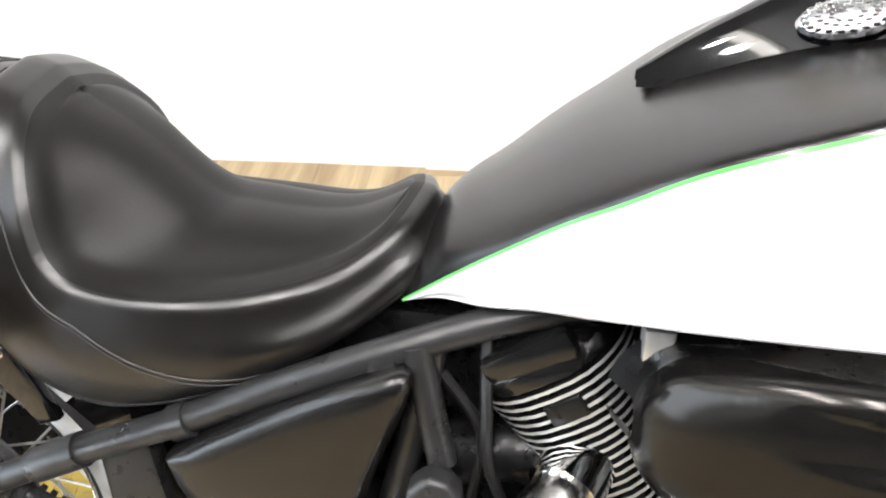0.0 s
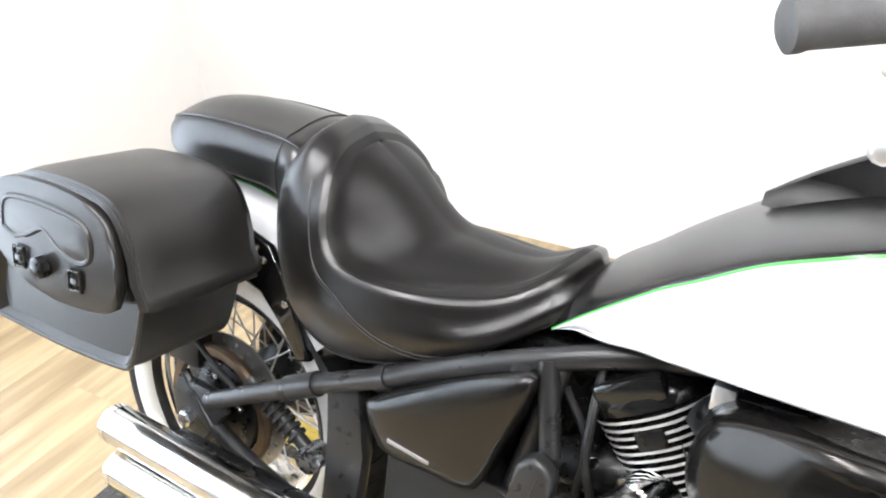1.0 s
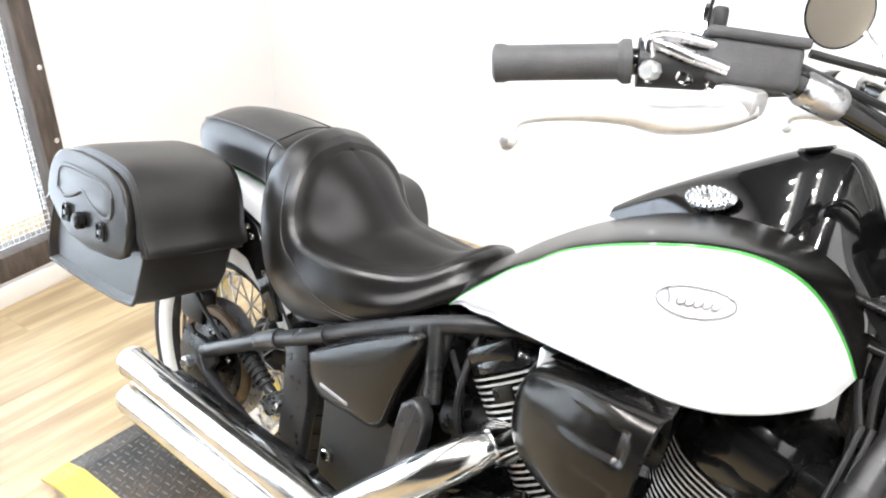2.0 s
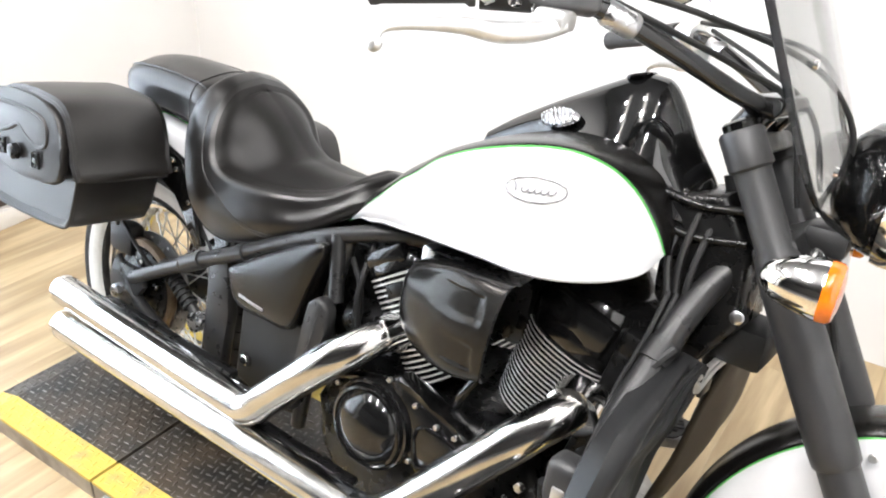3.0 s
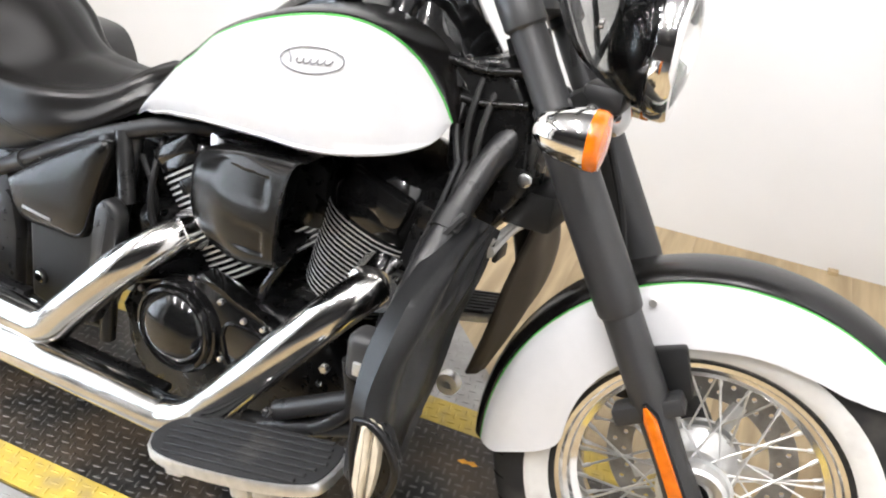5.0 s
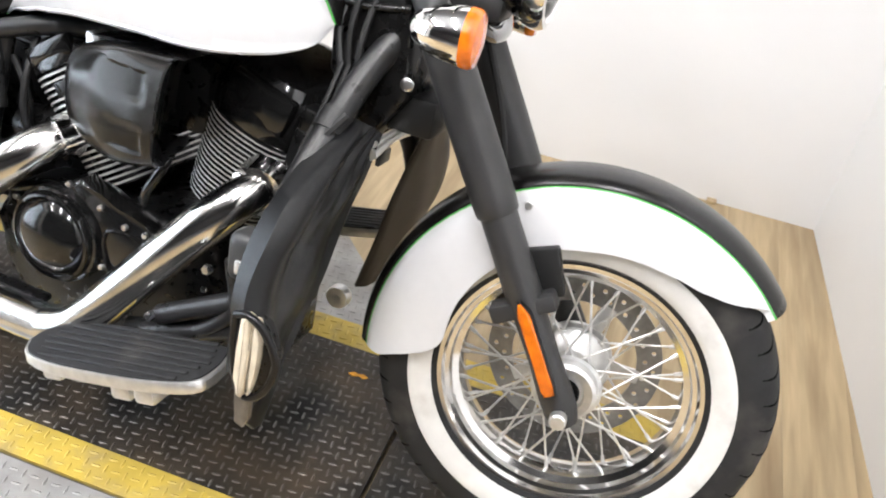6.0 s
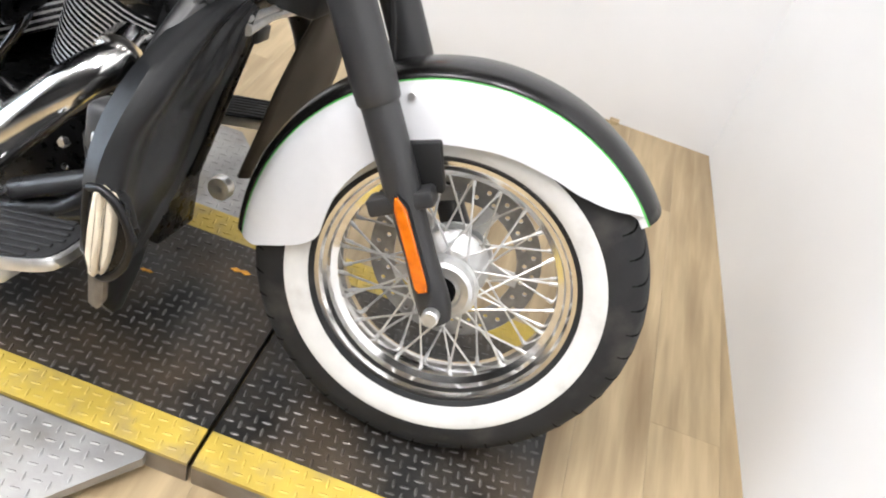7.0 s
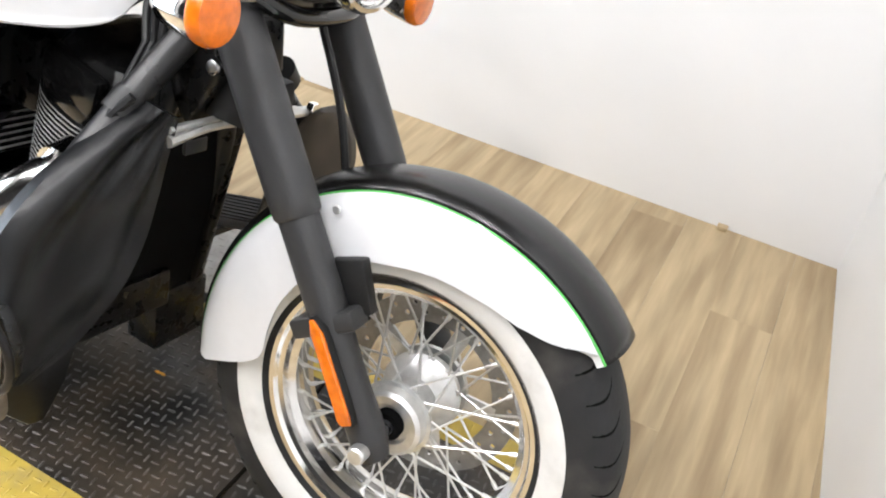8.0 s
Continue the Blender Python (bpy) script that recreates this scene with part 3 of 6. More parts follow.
# ---- fenders ----
def fender(name, c, r, a0, a1, low, top_w, side_w, drop, cx_label, white_from=0):
    """A deep fender over a wheel: satin crown, white side panels, green pinstripes. low: (angle, radius) of the skirt's rim."""
    n = 56

    def rim(a):
        for (b0, q0), (b1, q1) in zip(low, low[1:]):
            if b0 <= a <= b1:
                t = (a - b0) / (b1 - b0)
                return q0 + (q1 - q0) * t
        return low[-1][1]
    cx, cz = c
    crown, inside = [], []
    stripes = {-1: [], 1: []}
    sides = {-1: [], 1: []}
    for i in range(n + 1):
        a = a0 + (a1 - a0) * i / n
        ca, sa = math.cos(radians(a)), math.sin(radians(a))

        def at(y, q):
            return (cx + q * ca, y, cz + q * sa)
        sec = bezier(((0, r), (0.55 * top_w, r), (0.85 * top_w, r - 0.006), (top_w, r - drop)), 6)
        crown.append([at(-y, q) for y, q in reversed(sec)] + [at(y, q) for y, q in sec[1:]])
        ql = rim(a)
        side_y = top_w + (side_w - top_w) * min(1.0, max(0.0, (r - drop - ql) / 0.030))
        for s in (-1, 1):
            side = bezier(((top_w + 0.0004, r - drop), (top_w + 0.55 * (side_y - top_w), r - drop - 0.008), (side_y, r - drop - 0.022), (side_y, ql)), 6)
            sides[s].append([at(s * y, min(q, r - drop)) for y, q in side] + [at(s * (side_y - 0.003), ql - 0.0005), at(s * (side_y - 0.006), min(ql + 0.01, r - drop - 0.004))])
            stripes[s].append([at(s * (top_w - 0.0006), r - drop + 0.0016), at(s * (top_w + 0.0006), r - drop + 0.0006), at(s * (top_w + 0.0016), r - drop - 0.0012)])
    f = part(name, loft(crown, closed=False), M_SATIN, bike, cx_label)
    solid = f.modifiers.new("thickness", "SOLIDIFY")
    solid.thickness, solid.offset = 0.003, -1
    for s in (-1, 1):
        k = max(0, round(n * (white_from - a0) / (a1 - a0)))
        part("side_panel", loft(sides[s][k:], closed=False), M_WHITE, f, "pearl white side panel")
        part("pinstripe", loft(stripes[s][k:], closed=False), M_GREEN, f, "lime green pinstripe")
        if k:
            part("inner_skirt", loft(sides[s][:k + 1], closed=False), M_GLOSS, f, "gloss black skirt under the seat")
    return f


front_fender = fender("front_fender", (1.637, 0.325), 0.353, 41, 185,
                      [(41, 0.333), (44, 0.332), (47, 0.314), (53, 0.288), (60, 0.270), (73, 0.258), (97, 0.246), (115, 0.244), (138, 0.231), (152, 0.222), (164, 0.212), (171, 0.207), (176, 0.214), (180, 0.235), (183, 0.265), (185, 0.30)],
                      0.058, 0.084, 0.021, "satin black front fender with white sides")
steer(front_fender)
for y in (-0.0835, 0.0835):
    bolt("fender_bolt", (1.508, y, 0.612), 0.006, 0.004 if y < 0 else -0.004, M_ALLOY, front_fender)
rear_fender = fender("rear_fender", (0.014, 0.318), 0.425, 12, 158,
                     [(12, 0.36), (20, 0.31), (40, 0.296), (70, 0.297), (100, 0.297), (130, 0.30), (150, 0.34), (158, 0.39)],
                     0.062, 0.108, 0.012, "satin black rear fender with white sides", 40)
for x, z in ((0.132, 0.662), (0.146, 0.645), (0.194, 0.585)):
    bolt("fender_bolt", (x, -0.130, z), 0.006, 0.005, M_CHROME, rear_fender)
part("fender_strut", slab([(0.0, 0.680), (0.09, 0.690), (0.158, 0.668), (0.200, 0.605), (0.240, 0.500), (0.215, 0.490), (0.186, 0.552), (0.142, 0.598), (0.08, 0.622), (0.0, 0.630)], -0.130, -0.112, 0.006, 3), M_GLOSS, rear_fender, "gloss black fender strut")


# ---- fork ----
D = Vector((0.392, 0, -0.645)).normalized()
AXLE = Vector((1.637, 0, 0.325))


def on_fork(s, y):
    """A place on the fork's line, s metres up from the axle."""
    p = AXLE - D * s
    return (p.x, y, p.z)


def fork_leg(y):
    s = -1 if y < 0 else 1
    cover = part("fork_cover", tube([on_fork(q, y) for q in (0.318, 0.322, 0.34, 0.53, 0.575, 0.60, 0.61, 0.72, 0.725)], [0.029, 0.0315, 0.0325, 0.0325, 0.0325, 0.029, 0.0245, 0.0245, 0.0235], 28, smooth=False), M_FORK, bike, "satin black fork cover")
    part("collar", tube([on_fork(q, y) for q in (0.716, 0.720, 0.765, 0.77)], [0.026, 0.0295, 0.0295, 0.026], 28, smooth=False), M_FORK, cover)
    part("fork_cap", tube([on_fork(q, y) for q in (0.769, 0.78, 0.783)], [0.022, 0.022, 0.018], 20, smooth=False), M_GLOSS, cover)
    leg = part("fork_leg", tube([on_fork(q, y) for q in (-0.028, -0.022, 0.0, 0.03, 0.09, 0.17, 0.19, 0.315, 0.325)], [0.010, 0.021, 0.0265, 0.0265, 0.024, 0.0255, 0.0275, 0.0275, 0.026], 24, smooth=False), M_FORK, bike, "satin black lower fork leg")
    part("axle_cap", lathe([(0.0, s * 0.042), (0.0105, s * 0.042), (0.013, s * 0.039), (0.013, s * 0.022), (0.0, s * 0.022)], 20, on_fork(0.0, y)), M_ALLOY, leg, "polished axle end cap")
    # lug with the clamp for the fender
    m = Matrix.Translation(on_fork(0.175, y)) @ Matrix.Rotation(math.atan2(D.x, -D.z), 4, "Y").inverted()
    part("lug", moved(box(-0.055, 0.045, -0.020, 0.020, -0.014, 0.014, 0.006), m), M_FORK, leg)
    if s < 0:
        # long amber reflector on the outer face
        out = [(-0.0095, -0.076), (-0.0115, -0.066), (-0.0115, 0.060), (-0.005, 0.078), (0.001, 0.078), (0.0115, 0.058), (0.0115, -0.064), (0.009, -0.076)]
        m = Matrix.Translation(on_fork(0.116, y - 0.0345)) @ Matrix.Rotation(-math.atan2(D.x, -D.z), 4, "Y")
        refl = part("reflector", moved(slab([(x * 0.80, z * 0.96) for x, z in out], -0.006, 0.006, 0.003), m), M_AMBER, leg, "long amber side reflector")
        rim_out = [(x * 1.16, z * 1.03) for x, z in out]
        part("reflector_rim", moved(slab([(x * 0.82, z * 0.97) for x, z in rim_out], -0.001, 0.012, 0.0015), m), M_PLASTIC, refl)
    steer(cover, leg)
    return leg


for y in (-0.114, 0.126):
    fork_leg(y)
steer(part("fender_bracket", moved(box(-0.026, 0.026, -0.010, 0.010, -0.038, 0.038, 0.004), pose(1.557, -0.093, 0.524, 0, -22, 0)), M_PLASTIC, bike, "black fender bracket"))
steer(part("brake_caliper", box(1.455, 1.525, 0.045, 0.095, 0.385, 0.480, 0.014), M_PLASTIC, bike, "black brake caliper"))
part("brake_hose", tube([(1.50, 0.07, 0.47), (1.46, 0.06, 0.56), (1.42, 0.06, 0.70), (1.36, 0.05, 0.84)], 0.006, 8), M_CABLE, bike)
# triple clamps and neck
lower_clamp = steer(part("lower_clamp", moved(box(-0.030, 0.030, -0.125, 0.125, -0.018, 0.018, 0.010), Matrix.Translation(on_fork(0.60, 0)) @ Matrix.Rotation(-math.atan2(D.x, -D.z), 4, "Y")), M_PLASTIC, bike))
steer(part("upper_clamp", moved(box(-0.026, 0.026, -0.115, 0.115, -0.014, 0.014, 0.008), Matrix.Translation(on_fork(0.745, 0)) @ Matrix.Rotation(-math.atan2(D.x, -D.z), 4, "Y")), M_FORK, bike))
part("steering_head", tube([(1.247, 0, 0.925), (1.305, 0, 0.80)], 0.032, 20, smooth=False), M_FRAME, bike)
part("neck_gusset", slab([(1.17, 0.88), (1.25, 0.90), (1.30, 0.83), (1.31, 0.72), (1.26, 0.64), (1.18, 0.73)], -0.070, 0.070, 0.012, 3), M_ENGINE, bike, "dark frame neck gusset")
for dz in (0.0, 0.045):
    part("neck_hose", tube([(1.16, -0.068, 0.88 - dz), (1.22, -0.072, 0.875 - dz), (1.29, -0.066, 0.885 - dz)], 0.006, 10), M_ENGINE, bike)
bolt("neck_bolt", (1.306, -0.070, 0.740), 0.010, 0.006, M_STEEL, bike)
part("horn_bracket", box(1.27, 1.35, -0.05, 0.05, 0.66, 0.72, 0.01), M_PLASTIC, bike)

# ---- tank ----
GREEN = [(0.616, -0.096, 0.672), (0.668, -0.120, 0.718), (0.718, -0.140, 0.758), (0.763, -0.160, 0.793), (0.805, -0.175, 0.820), (0.840, -0.190, 0.845), (0.873, -0.203, 0.865), (0.930, -0.218, 0.891), (0.989, -0.220, 0.911),
         (1.040, -0.208, 0.922), (1.084, -0.188, 0.922), (1.120, -0.155, 0.906), (1.147, -0.122, 0.876), (1.176, -0.104, 0.834), (1.194, -0.095, 0.799)]
LIP = [(0.616, -0.096, 0.672), (0.655, -0.118, 0.694), (0.696, -0.142, 0.706), (0.746, -0.167, 0.722), (0.790, -0.187, 0.731), (0.830, -0.205, 0.740), (0.870, -0.220, 0.747), (0.935, -0.231, 0.752), (0.987, -0.237, 0.755),
       (1.043, -0.238, 0.755), (1.085, -0.222, 0.755), (1.115, -0.196, 0.756), (1.145, -0.158, 0.759), (1.178, -0.120, 0.772), (1.194, -0.095, 0.799)]
RIDGE = [(0.605, 0, 0.690), (0.645, 0, 0.744), (0.685, 0, 0.773), (0.730, 0, 0.807), (0.775, 0, 0.837), (0.815, 0, 0.859), (0.855, 0, 0.879), (0.915, 0, 0.904), (0.975, 0, 0.922),
         (1.030, 0, 0.930), (1.080, 0, 0.930), (1.125, 0, 0.918), (1.165, 0, 0.893), (1.198, 0, 0.848), (1.215, 0, 0.795)]
g, l, rdg = spline(GREEN, 5), spline(LIP, 5), spline(RIDGE, 5)
NT = len(g) - 1


def lerp(a, b, t):
    return tuple(p + (q - p) * t for p, q in zip(a, b))


def tank_side(i, v):
    """A place on the white panel; v runs from the pinstripe to the lower lip."""
    s = i / NT
    b = 0.022 * math.sin(math.pi * s) ** 0.6 * math.sin(math.pi * min(1, v ** 0.85)) ** 0.85
    p = lerp(g[i], l[i], v)
    return (p[0], p[1] - b, p[2] + 0.1 * b)


top_rows = []
for i in range(NT + 1):
    G, R = g[i], rdg[i]
    h = 0.013 * math.sin(math.pi * i / NT) ** 0.7
    sec = bezier((R, (R[0], 0.60 * G[1], R[2] - 0.001), (G[0] + 0.12 * (R[0] - G[0]), G[1] + 0.001, max(G[2] + 0.55 * (R[2] - G[2]), G[2] + h)), G), 14)
    top_rows.append([(x, -y, z) for x, y, z in reversed(sec)] + sec[1:])
tank = part("fuel_tank", weld(loft(top_rows, closed=False)), M_SATIN, bike, "teardrop tank, satin black over pearl white")


def side_panel():
    rows = []
    for i in range(NT + 1):
        s = i / NT
        row = [tank_side(i, k / 12) for k in range(13)]
        e = row[-1]
        h = 0.008 * min(1, 6 * s, 6 * (1 - s) + 0.15)
        row += [(e[0], e[1] - 0.25 * h, e[2] - 0.35 * h), (e[0], e[1] + 0.1 * h, e[2] - 0.8 * h), (e[0], e[1] + 0.7 * h, e[2] - 0.7 * h), (e[0], e[1] + 1.2 * h, e[2] + 0.1 * h)]
        rows.append(row)
    return weld(loft(rows, closed=False))


def tank_belly():
    return weld(loft([[l[i], (l[i][0], 0.4 * l[i][1], l[i][2] + 0.03), (l[i][0], 0, l[i][2] + 0.035)] for i in range(NT + 1)], closed=False))


def tank_stripe():
    rows = []
    for i in range(NT + 1):
        p, q = g[i], tank_side(i, 0.06)
        a, b = top_rows[i][-2], p
        up = Vector((b[0] - a[0], b[1] - a[1], b[2] - a[2]))
        up = up.normalized() if up.length > 1e-6 else Vector((0, 0, -1))
        dn = (Vector(q) - Vector(p))
        dn = dn.normalized() if dn.length > 1e-6 else Vector((0, 0, -1))
        out = Vector((0.15, -0.8, 0.5)) * 0.0012
        rows.append([tuple(Vector(p) - up * 0.0018 + out * 0.5), tuple(Vector(p) + out), tuple(Vector(p) + dn * 0.0018 + out * 0.5)])
    return loft(rows, closed=False)


both("side_panel", side_panel, M_WHITE, tank, "pearl white tank panel")
both("tank_belly", tank_belly, M_ENGINE, tank)
both("pinstripe", tank_stripe, M_GREEN, tank, "lime green pinstripe")


def on_panel(x, z):
    """The tank panel's surface at a place seen from the side, found on its own grid."""
    best = min(((tank_side(i, k / 40)[0] - x) ** 2 + (tank_side(i, k / 40)[2] - z) ** 2, i, k / 40) for i in range(NT + 1) for k in range(41))
    return tank_side(best[1], best[2])


def badge_curve(bm, pts, r, closed=False):
    line = [(x, on_panel(x, z)[1] - 0.0020, z) for x, z in pts]
    if closed:
        line.append(line[0])
    return tube(line, r, 6, 1, smooth=False, bm=bm)


BX, BZ, BT = 1.049, 0.868, radians(4)


def badge_at(u, v):
    return (BX + u * math.cos(BT) - v * math.sin(BT), BZ + u * math.sin(BT) + v * math.cos(BT))


bm = bmesh.new()
badge_curve(bm, [badge_at(0.039 * math.cos(w), 0.0165 * math.sin(w)) for w in (2 * math.pi * k / 40 for k in range(40))], 0.0011, True)
badge = part("tank_badge", bm, M_BADGE, tank, "oval outline badge with a flowing stroke")
# the word on the badge, as a plain flowing stroke
bm = bmesh.new()
badge_curve(bm, [badge_at(-0.029 + 0.006 * k / 4 + 0.001 * math.sin(k), 0.0085 - 0.0135 * k / 4) for k in range(5)], 0.0013, False)
badge_curve(bm, [badge_at(-0.019 + 0.046 * k / 44 + 0.002 * math.sin(2 * math.pi * k / 8 + 1.2), -0.0015 + 0.0030 * math.sin(2 * math.pi * k / 8)) for k in range(45)], 0.0011, False)
part("script_stroke", bm, M_BADGE, badge)

# console with the instrument pod on the tank
CON = [(0.815, 0.010, 0.866, 0.880), (0.86, 0.024, 0.870, 0.913), (0.92, 0.040, 0.880, 0.950), (0.98, 0.054, 0.890, 0.984), (1.04, 0.066, 0.89, 1.016), (1.075, 0.072, 0.885, 1.029), (1.100, 0.073, 0.88, 1.024),
       (1.122, 0.072, 0.87, 1.000), (1.155, 0.067, 0.855, 0.950), (1.195, 0.058, 0.845, 0.900), (1.212, 0.050, 0.83, 0.868)]
rows = []
for x, w, z0, z1 in spline(CON, 4):
    half = bezier(((-1.28 * w, z0), (-0.92 * w, z0 + 0.45 * (z1 - z0)), (-0.52 * w, z1), (0, z1)), 10)
    sec = half + [(-y, z) for y, z in reversed(half[:-1])]
    rows.append([(x + 0.012 * (z - z0) / max(0.01, z1 - z0) * (x > 1.09), y, z) for y, z in sec])
console = part("console", loft(rows, closed=False), M_GLOSS, tank, "gloss black teardrop console")
face = lathe([(0.0, 0.004), (0.050, 0.004), (0.055, 0.0), (0.050, -0.004), (0.0, -0.004)], 36, axis="Z")
part("speedometer", moved(face, Matrix.Translation((1.062, 0, 1.0225)) @ Matrix.Rotation(radians(-18), 4, "Y") @ Matrix.Diagonal((0.4, 0.55, 0.8, 1))), M_GLOSS, console)
cap = lathe([(0.0, 0.014), (0.026, 0.013), (0.034, 0.008), (0.036, 0.002), (0.038, -0.004), (0.0, -0.004)], 28, axis="Z")
fuel_cap = part("fuel_cap", moved(cap, Matrix.Translation((0.968, -0.052, 0.940)) @ Matrix.Rotation(radians(50), 4, "X") @ Matrix.Rotation(radians(-18), 4, "Y") @ Matrix.Diagonal((1.0, 0.46, 0.4, 1))), M_STEEL, console, "engraved chrome cap")
ring = bmesh.new()
for rad_k, cnt in ((0.012, 9), (0.021, 16), (0.031, 22)):
    for k in range(cnt):
        w = 2 * math.pi * k / cnt
        box(rad_k * math.cos(w) - 0.0026, rad_k * math.cos(w) + 0.0026, rad_k * math.sin(w) - 0.0022, rad_k * math.sin(w) + 0.0022, 0.006, 0.019, 0.0012, 1, bm=ring)
part("knurl", moved(ring, Matrix.Translation((0.968, -0.052, 0.940)) @ Matrix.Rotation(radians(50), 4, "X") @ Matrix.Rotation(radians(-18), 4, "Y") @ Matrix.Diagonal((1.0, 0.46, 0.4, 1))), M_CHROME, fuel_cap)
bolt("console_screw", (1.19, -0.058, 0.885), 0.005, 0.004, M_CHROME, console)

# ---- seats ----
# each row, from the back round to the nose: edge of the dish, welt, flank and hem, as (x, y, z)
SEAT = [((0.264, 0.0, 0.836), (0.235, 0, 0.861), (0.205, 0.0, 0.863), (0.183, 0.0, 0.840)),
        ((0.263, -0.052, 0.826), (0.236, -0.060, 0.849), (0.206, -0.067, 0.851), (0.184, -0.071, 0.828)),
        ((0.269, -0.082, 0.813), (0.241, -0.097, 0.825), (0.205, -0.114, 0.815), (0.183, -0.118, 0.786)),
        ((0.278, -0.11, 0.79), (0.252, -0.127, 0.787), (0.214, -0.141, 0.757), (0.188, -0.136, 0.718)),
        ((0.286, -0.127, 0.759), (0.267, -0.149, 0.748), (0.23, -0.153, 0.69), (0.202, -0.14, 0.64)),
        ((0.293, -0.135, 0.723), (0.276, -0.157, 0.71), (0.25, -0.16, 0.64), (0.225, -0.141, 0.592)),
        ((0.312, -0.14, 0.697), (0.291, -0.162, 0.68), (0.285, -0.164, 0.615), (0.27, -0.143, 0.562)),
        ((0.347, -0.141, 0.686), (0.33, -0.166, 0.66), (0.33, -0.166, 0.6), (0.32, -0.143, 0.55)),
        ((0.392, -0.138, 0.685), (0.385, -0.166, 0.652), (0.39, -0.164, 0.6), (0.385, -0.141, 0.561)),
        ((0.45, -0.125, 0.687), (0.451, -0.158, 0.648), (0.455, -0.158, 0.615), (0.45, -0.14, 0.586)),
        ((0.502, -0.103, 0.693), (0.504, -0.14, 0.646), (0.512, -0.145, 0.634), (0.51, -0.134, 0.614)),
        ((0.548, -0.086, 0.705), (0.555, -0.122, 0.665), (0.563, -0.126, 0.655), (0.562, -0.121, 0.644)),
        ((0.584, -0.073, 0.728), (0.597, -0.099, 0.694), (0.604, -0.1, 0.685), (0.604, -0.097, 0.672)),
        ((0.600, -0.050, 0.743), (0.628, -0.068, 0.718), (0.637, -0.069, 0.708), (0.637, -0.065, 0.694)),
        ((0.608, 0.0, 0.753), (0.642, 0.0, 0.73), (0.65, 0.0, 0.712), (0.65, 0.0, 0.694))]
# how far the cushion swells at its middle, row by row, as (x, y, z)
SWELL = [(-0.003, 0, -0.004), (0.008, 0, 0.004), (0.014, 0, 0.009), (0.031, 0, 0.017), (0.050, 0, 0.028), (0.068, 0, 0.041), (0.075, 0, 0.045), (0.066, 0, 0.041),
         (0.050, 0, 0.040), (0.030, 0, 0.034), (0.015, 0, 0.028), (0.006, 0, 0.021), (0.003, 0, 0.013), (0.002, 0, 0.006), (0.0, 0, 0.0)]


def seat_half():
    """One half of the bucket seat as one skin, section by section round the dish: hem, flank, roll, dish. Returns rows and the column where the dish begins."""
    rows = []
    table = spline([tuple(v for p in r for v in p) for r in SEAT], 5)
    swells = spline(SWELL, 5)
    for i, q in enumerate(table):
        d, w, f, h = (Vector(q[3 * k:3 * k + 3]) for k in range(4))
        out = Vector((d.x - 0.44, d.y, 0))
        out = (out.normalized() if out.length > 1e-6 else Vector((1, 0, 0))) * 0.7 + Vector((0, 0, 0.72))
        size = (w - d).length
        roll = d.lerp(w, 0.40) + out * (0.30 + 0.02 * max(0, i - 55) / 15) * size
        low = h + (f - h) * 0.35 + (out - Vector((0, 0, 0.72))) * 0.006
        mid = f.lerp(w, 0.5) + out * 0.004
        tuck = h + Vector((0, 0.03 if h.y < -0.03 else 0, 0.012))
        swell = Vector(swells[i])
        inner = []
        for k in range(1, 8):
            v = k / 7
            p = Vector((d.x, d.y * (1 - v), d.z)) + swell * (0.5 - 0.5 * math.cos(math.pi * (1 - (1 - v) ** 1.5))) + Vector((0, 0, 0.002 * math.sin(math.pi * v)))
            inner.append(tuple(p))
        chain = [tuple(tuck), tuple(h), tuple(low), tuple(f), tuple(mid), tuple(w.lerp(roll, 0.35)), tuple(roll), tuple(d + out * 0.004)] + inner
        rows.append(spline(chain, 4))
    return rows, 28


half, DISH = seat_half()
# ease the skin along the rows as upholstery does, keeping both ends and the hem
for _ in range(6):
    half = [half[0]] + [[tuple((a + 2 * b + c) / 4 for a, b, c in zip(p, q, r)) for p, q, r in zip(half[i - 1], half[i], half[i + 1])] for i in range(1, len(half) - 1)] + [half[-1]]
for _ in range(1):
    half = [r[:5] + [tuple((a + 2 * b + c) / 4 for a, b, c in zip(r[k - 1], r[k], r[k + 1])) for k in range(5, len(r) - 1)] + r[-1:] for r in half]
bm = loft(half, closed=False)
grid(bm, [[(x, -y, z) for x, y, z in r] for r in half])
seat = part("rider_seat", weld(bm, 0.0001), M_LEATHER, bike, "scooped black leather rider seat", sharp=180)
seat.matrix_basis = pose(0, -0.005, 0)
seat.data.materials.append(M_PANEL)
inside = {}
for r in half:
    for k, p in enumerate(r):
        for sg in (1, -1):
            inside[tuple(round(v, 3) for v in (p[0], sg * p[1], p[2]))] = k
for poly in seat.data.polygons:
    ks = [inside.get(tuple(round(v, 3) for v in seat.data.vertices[i].co), 0) for i in poly.vertices]
    poly.material_index = int(min(ks) >= DISH - 2)
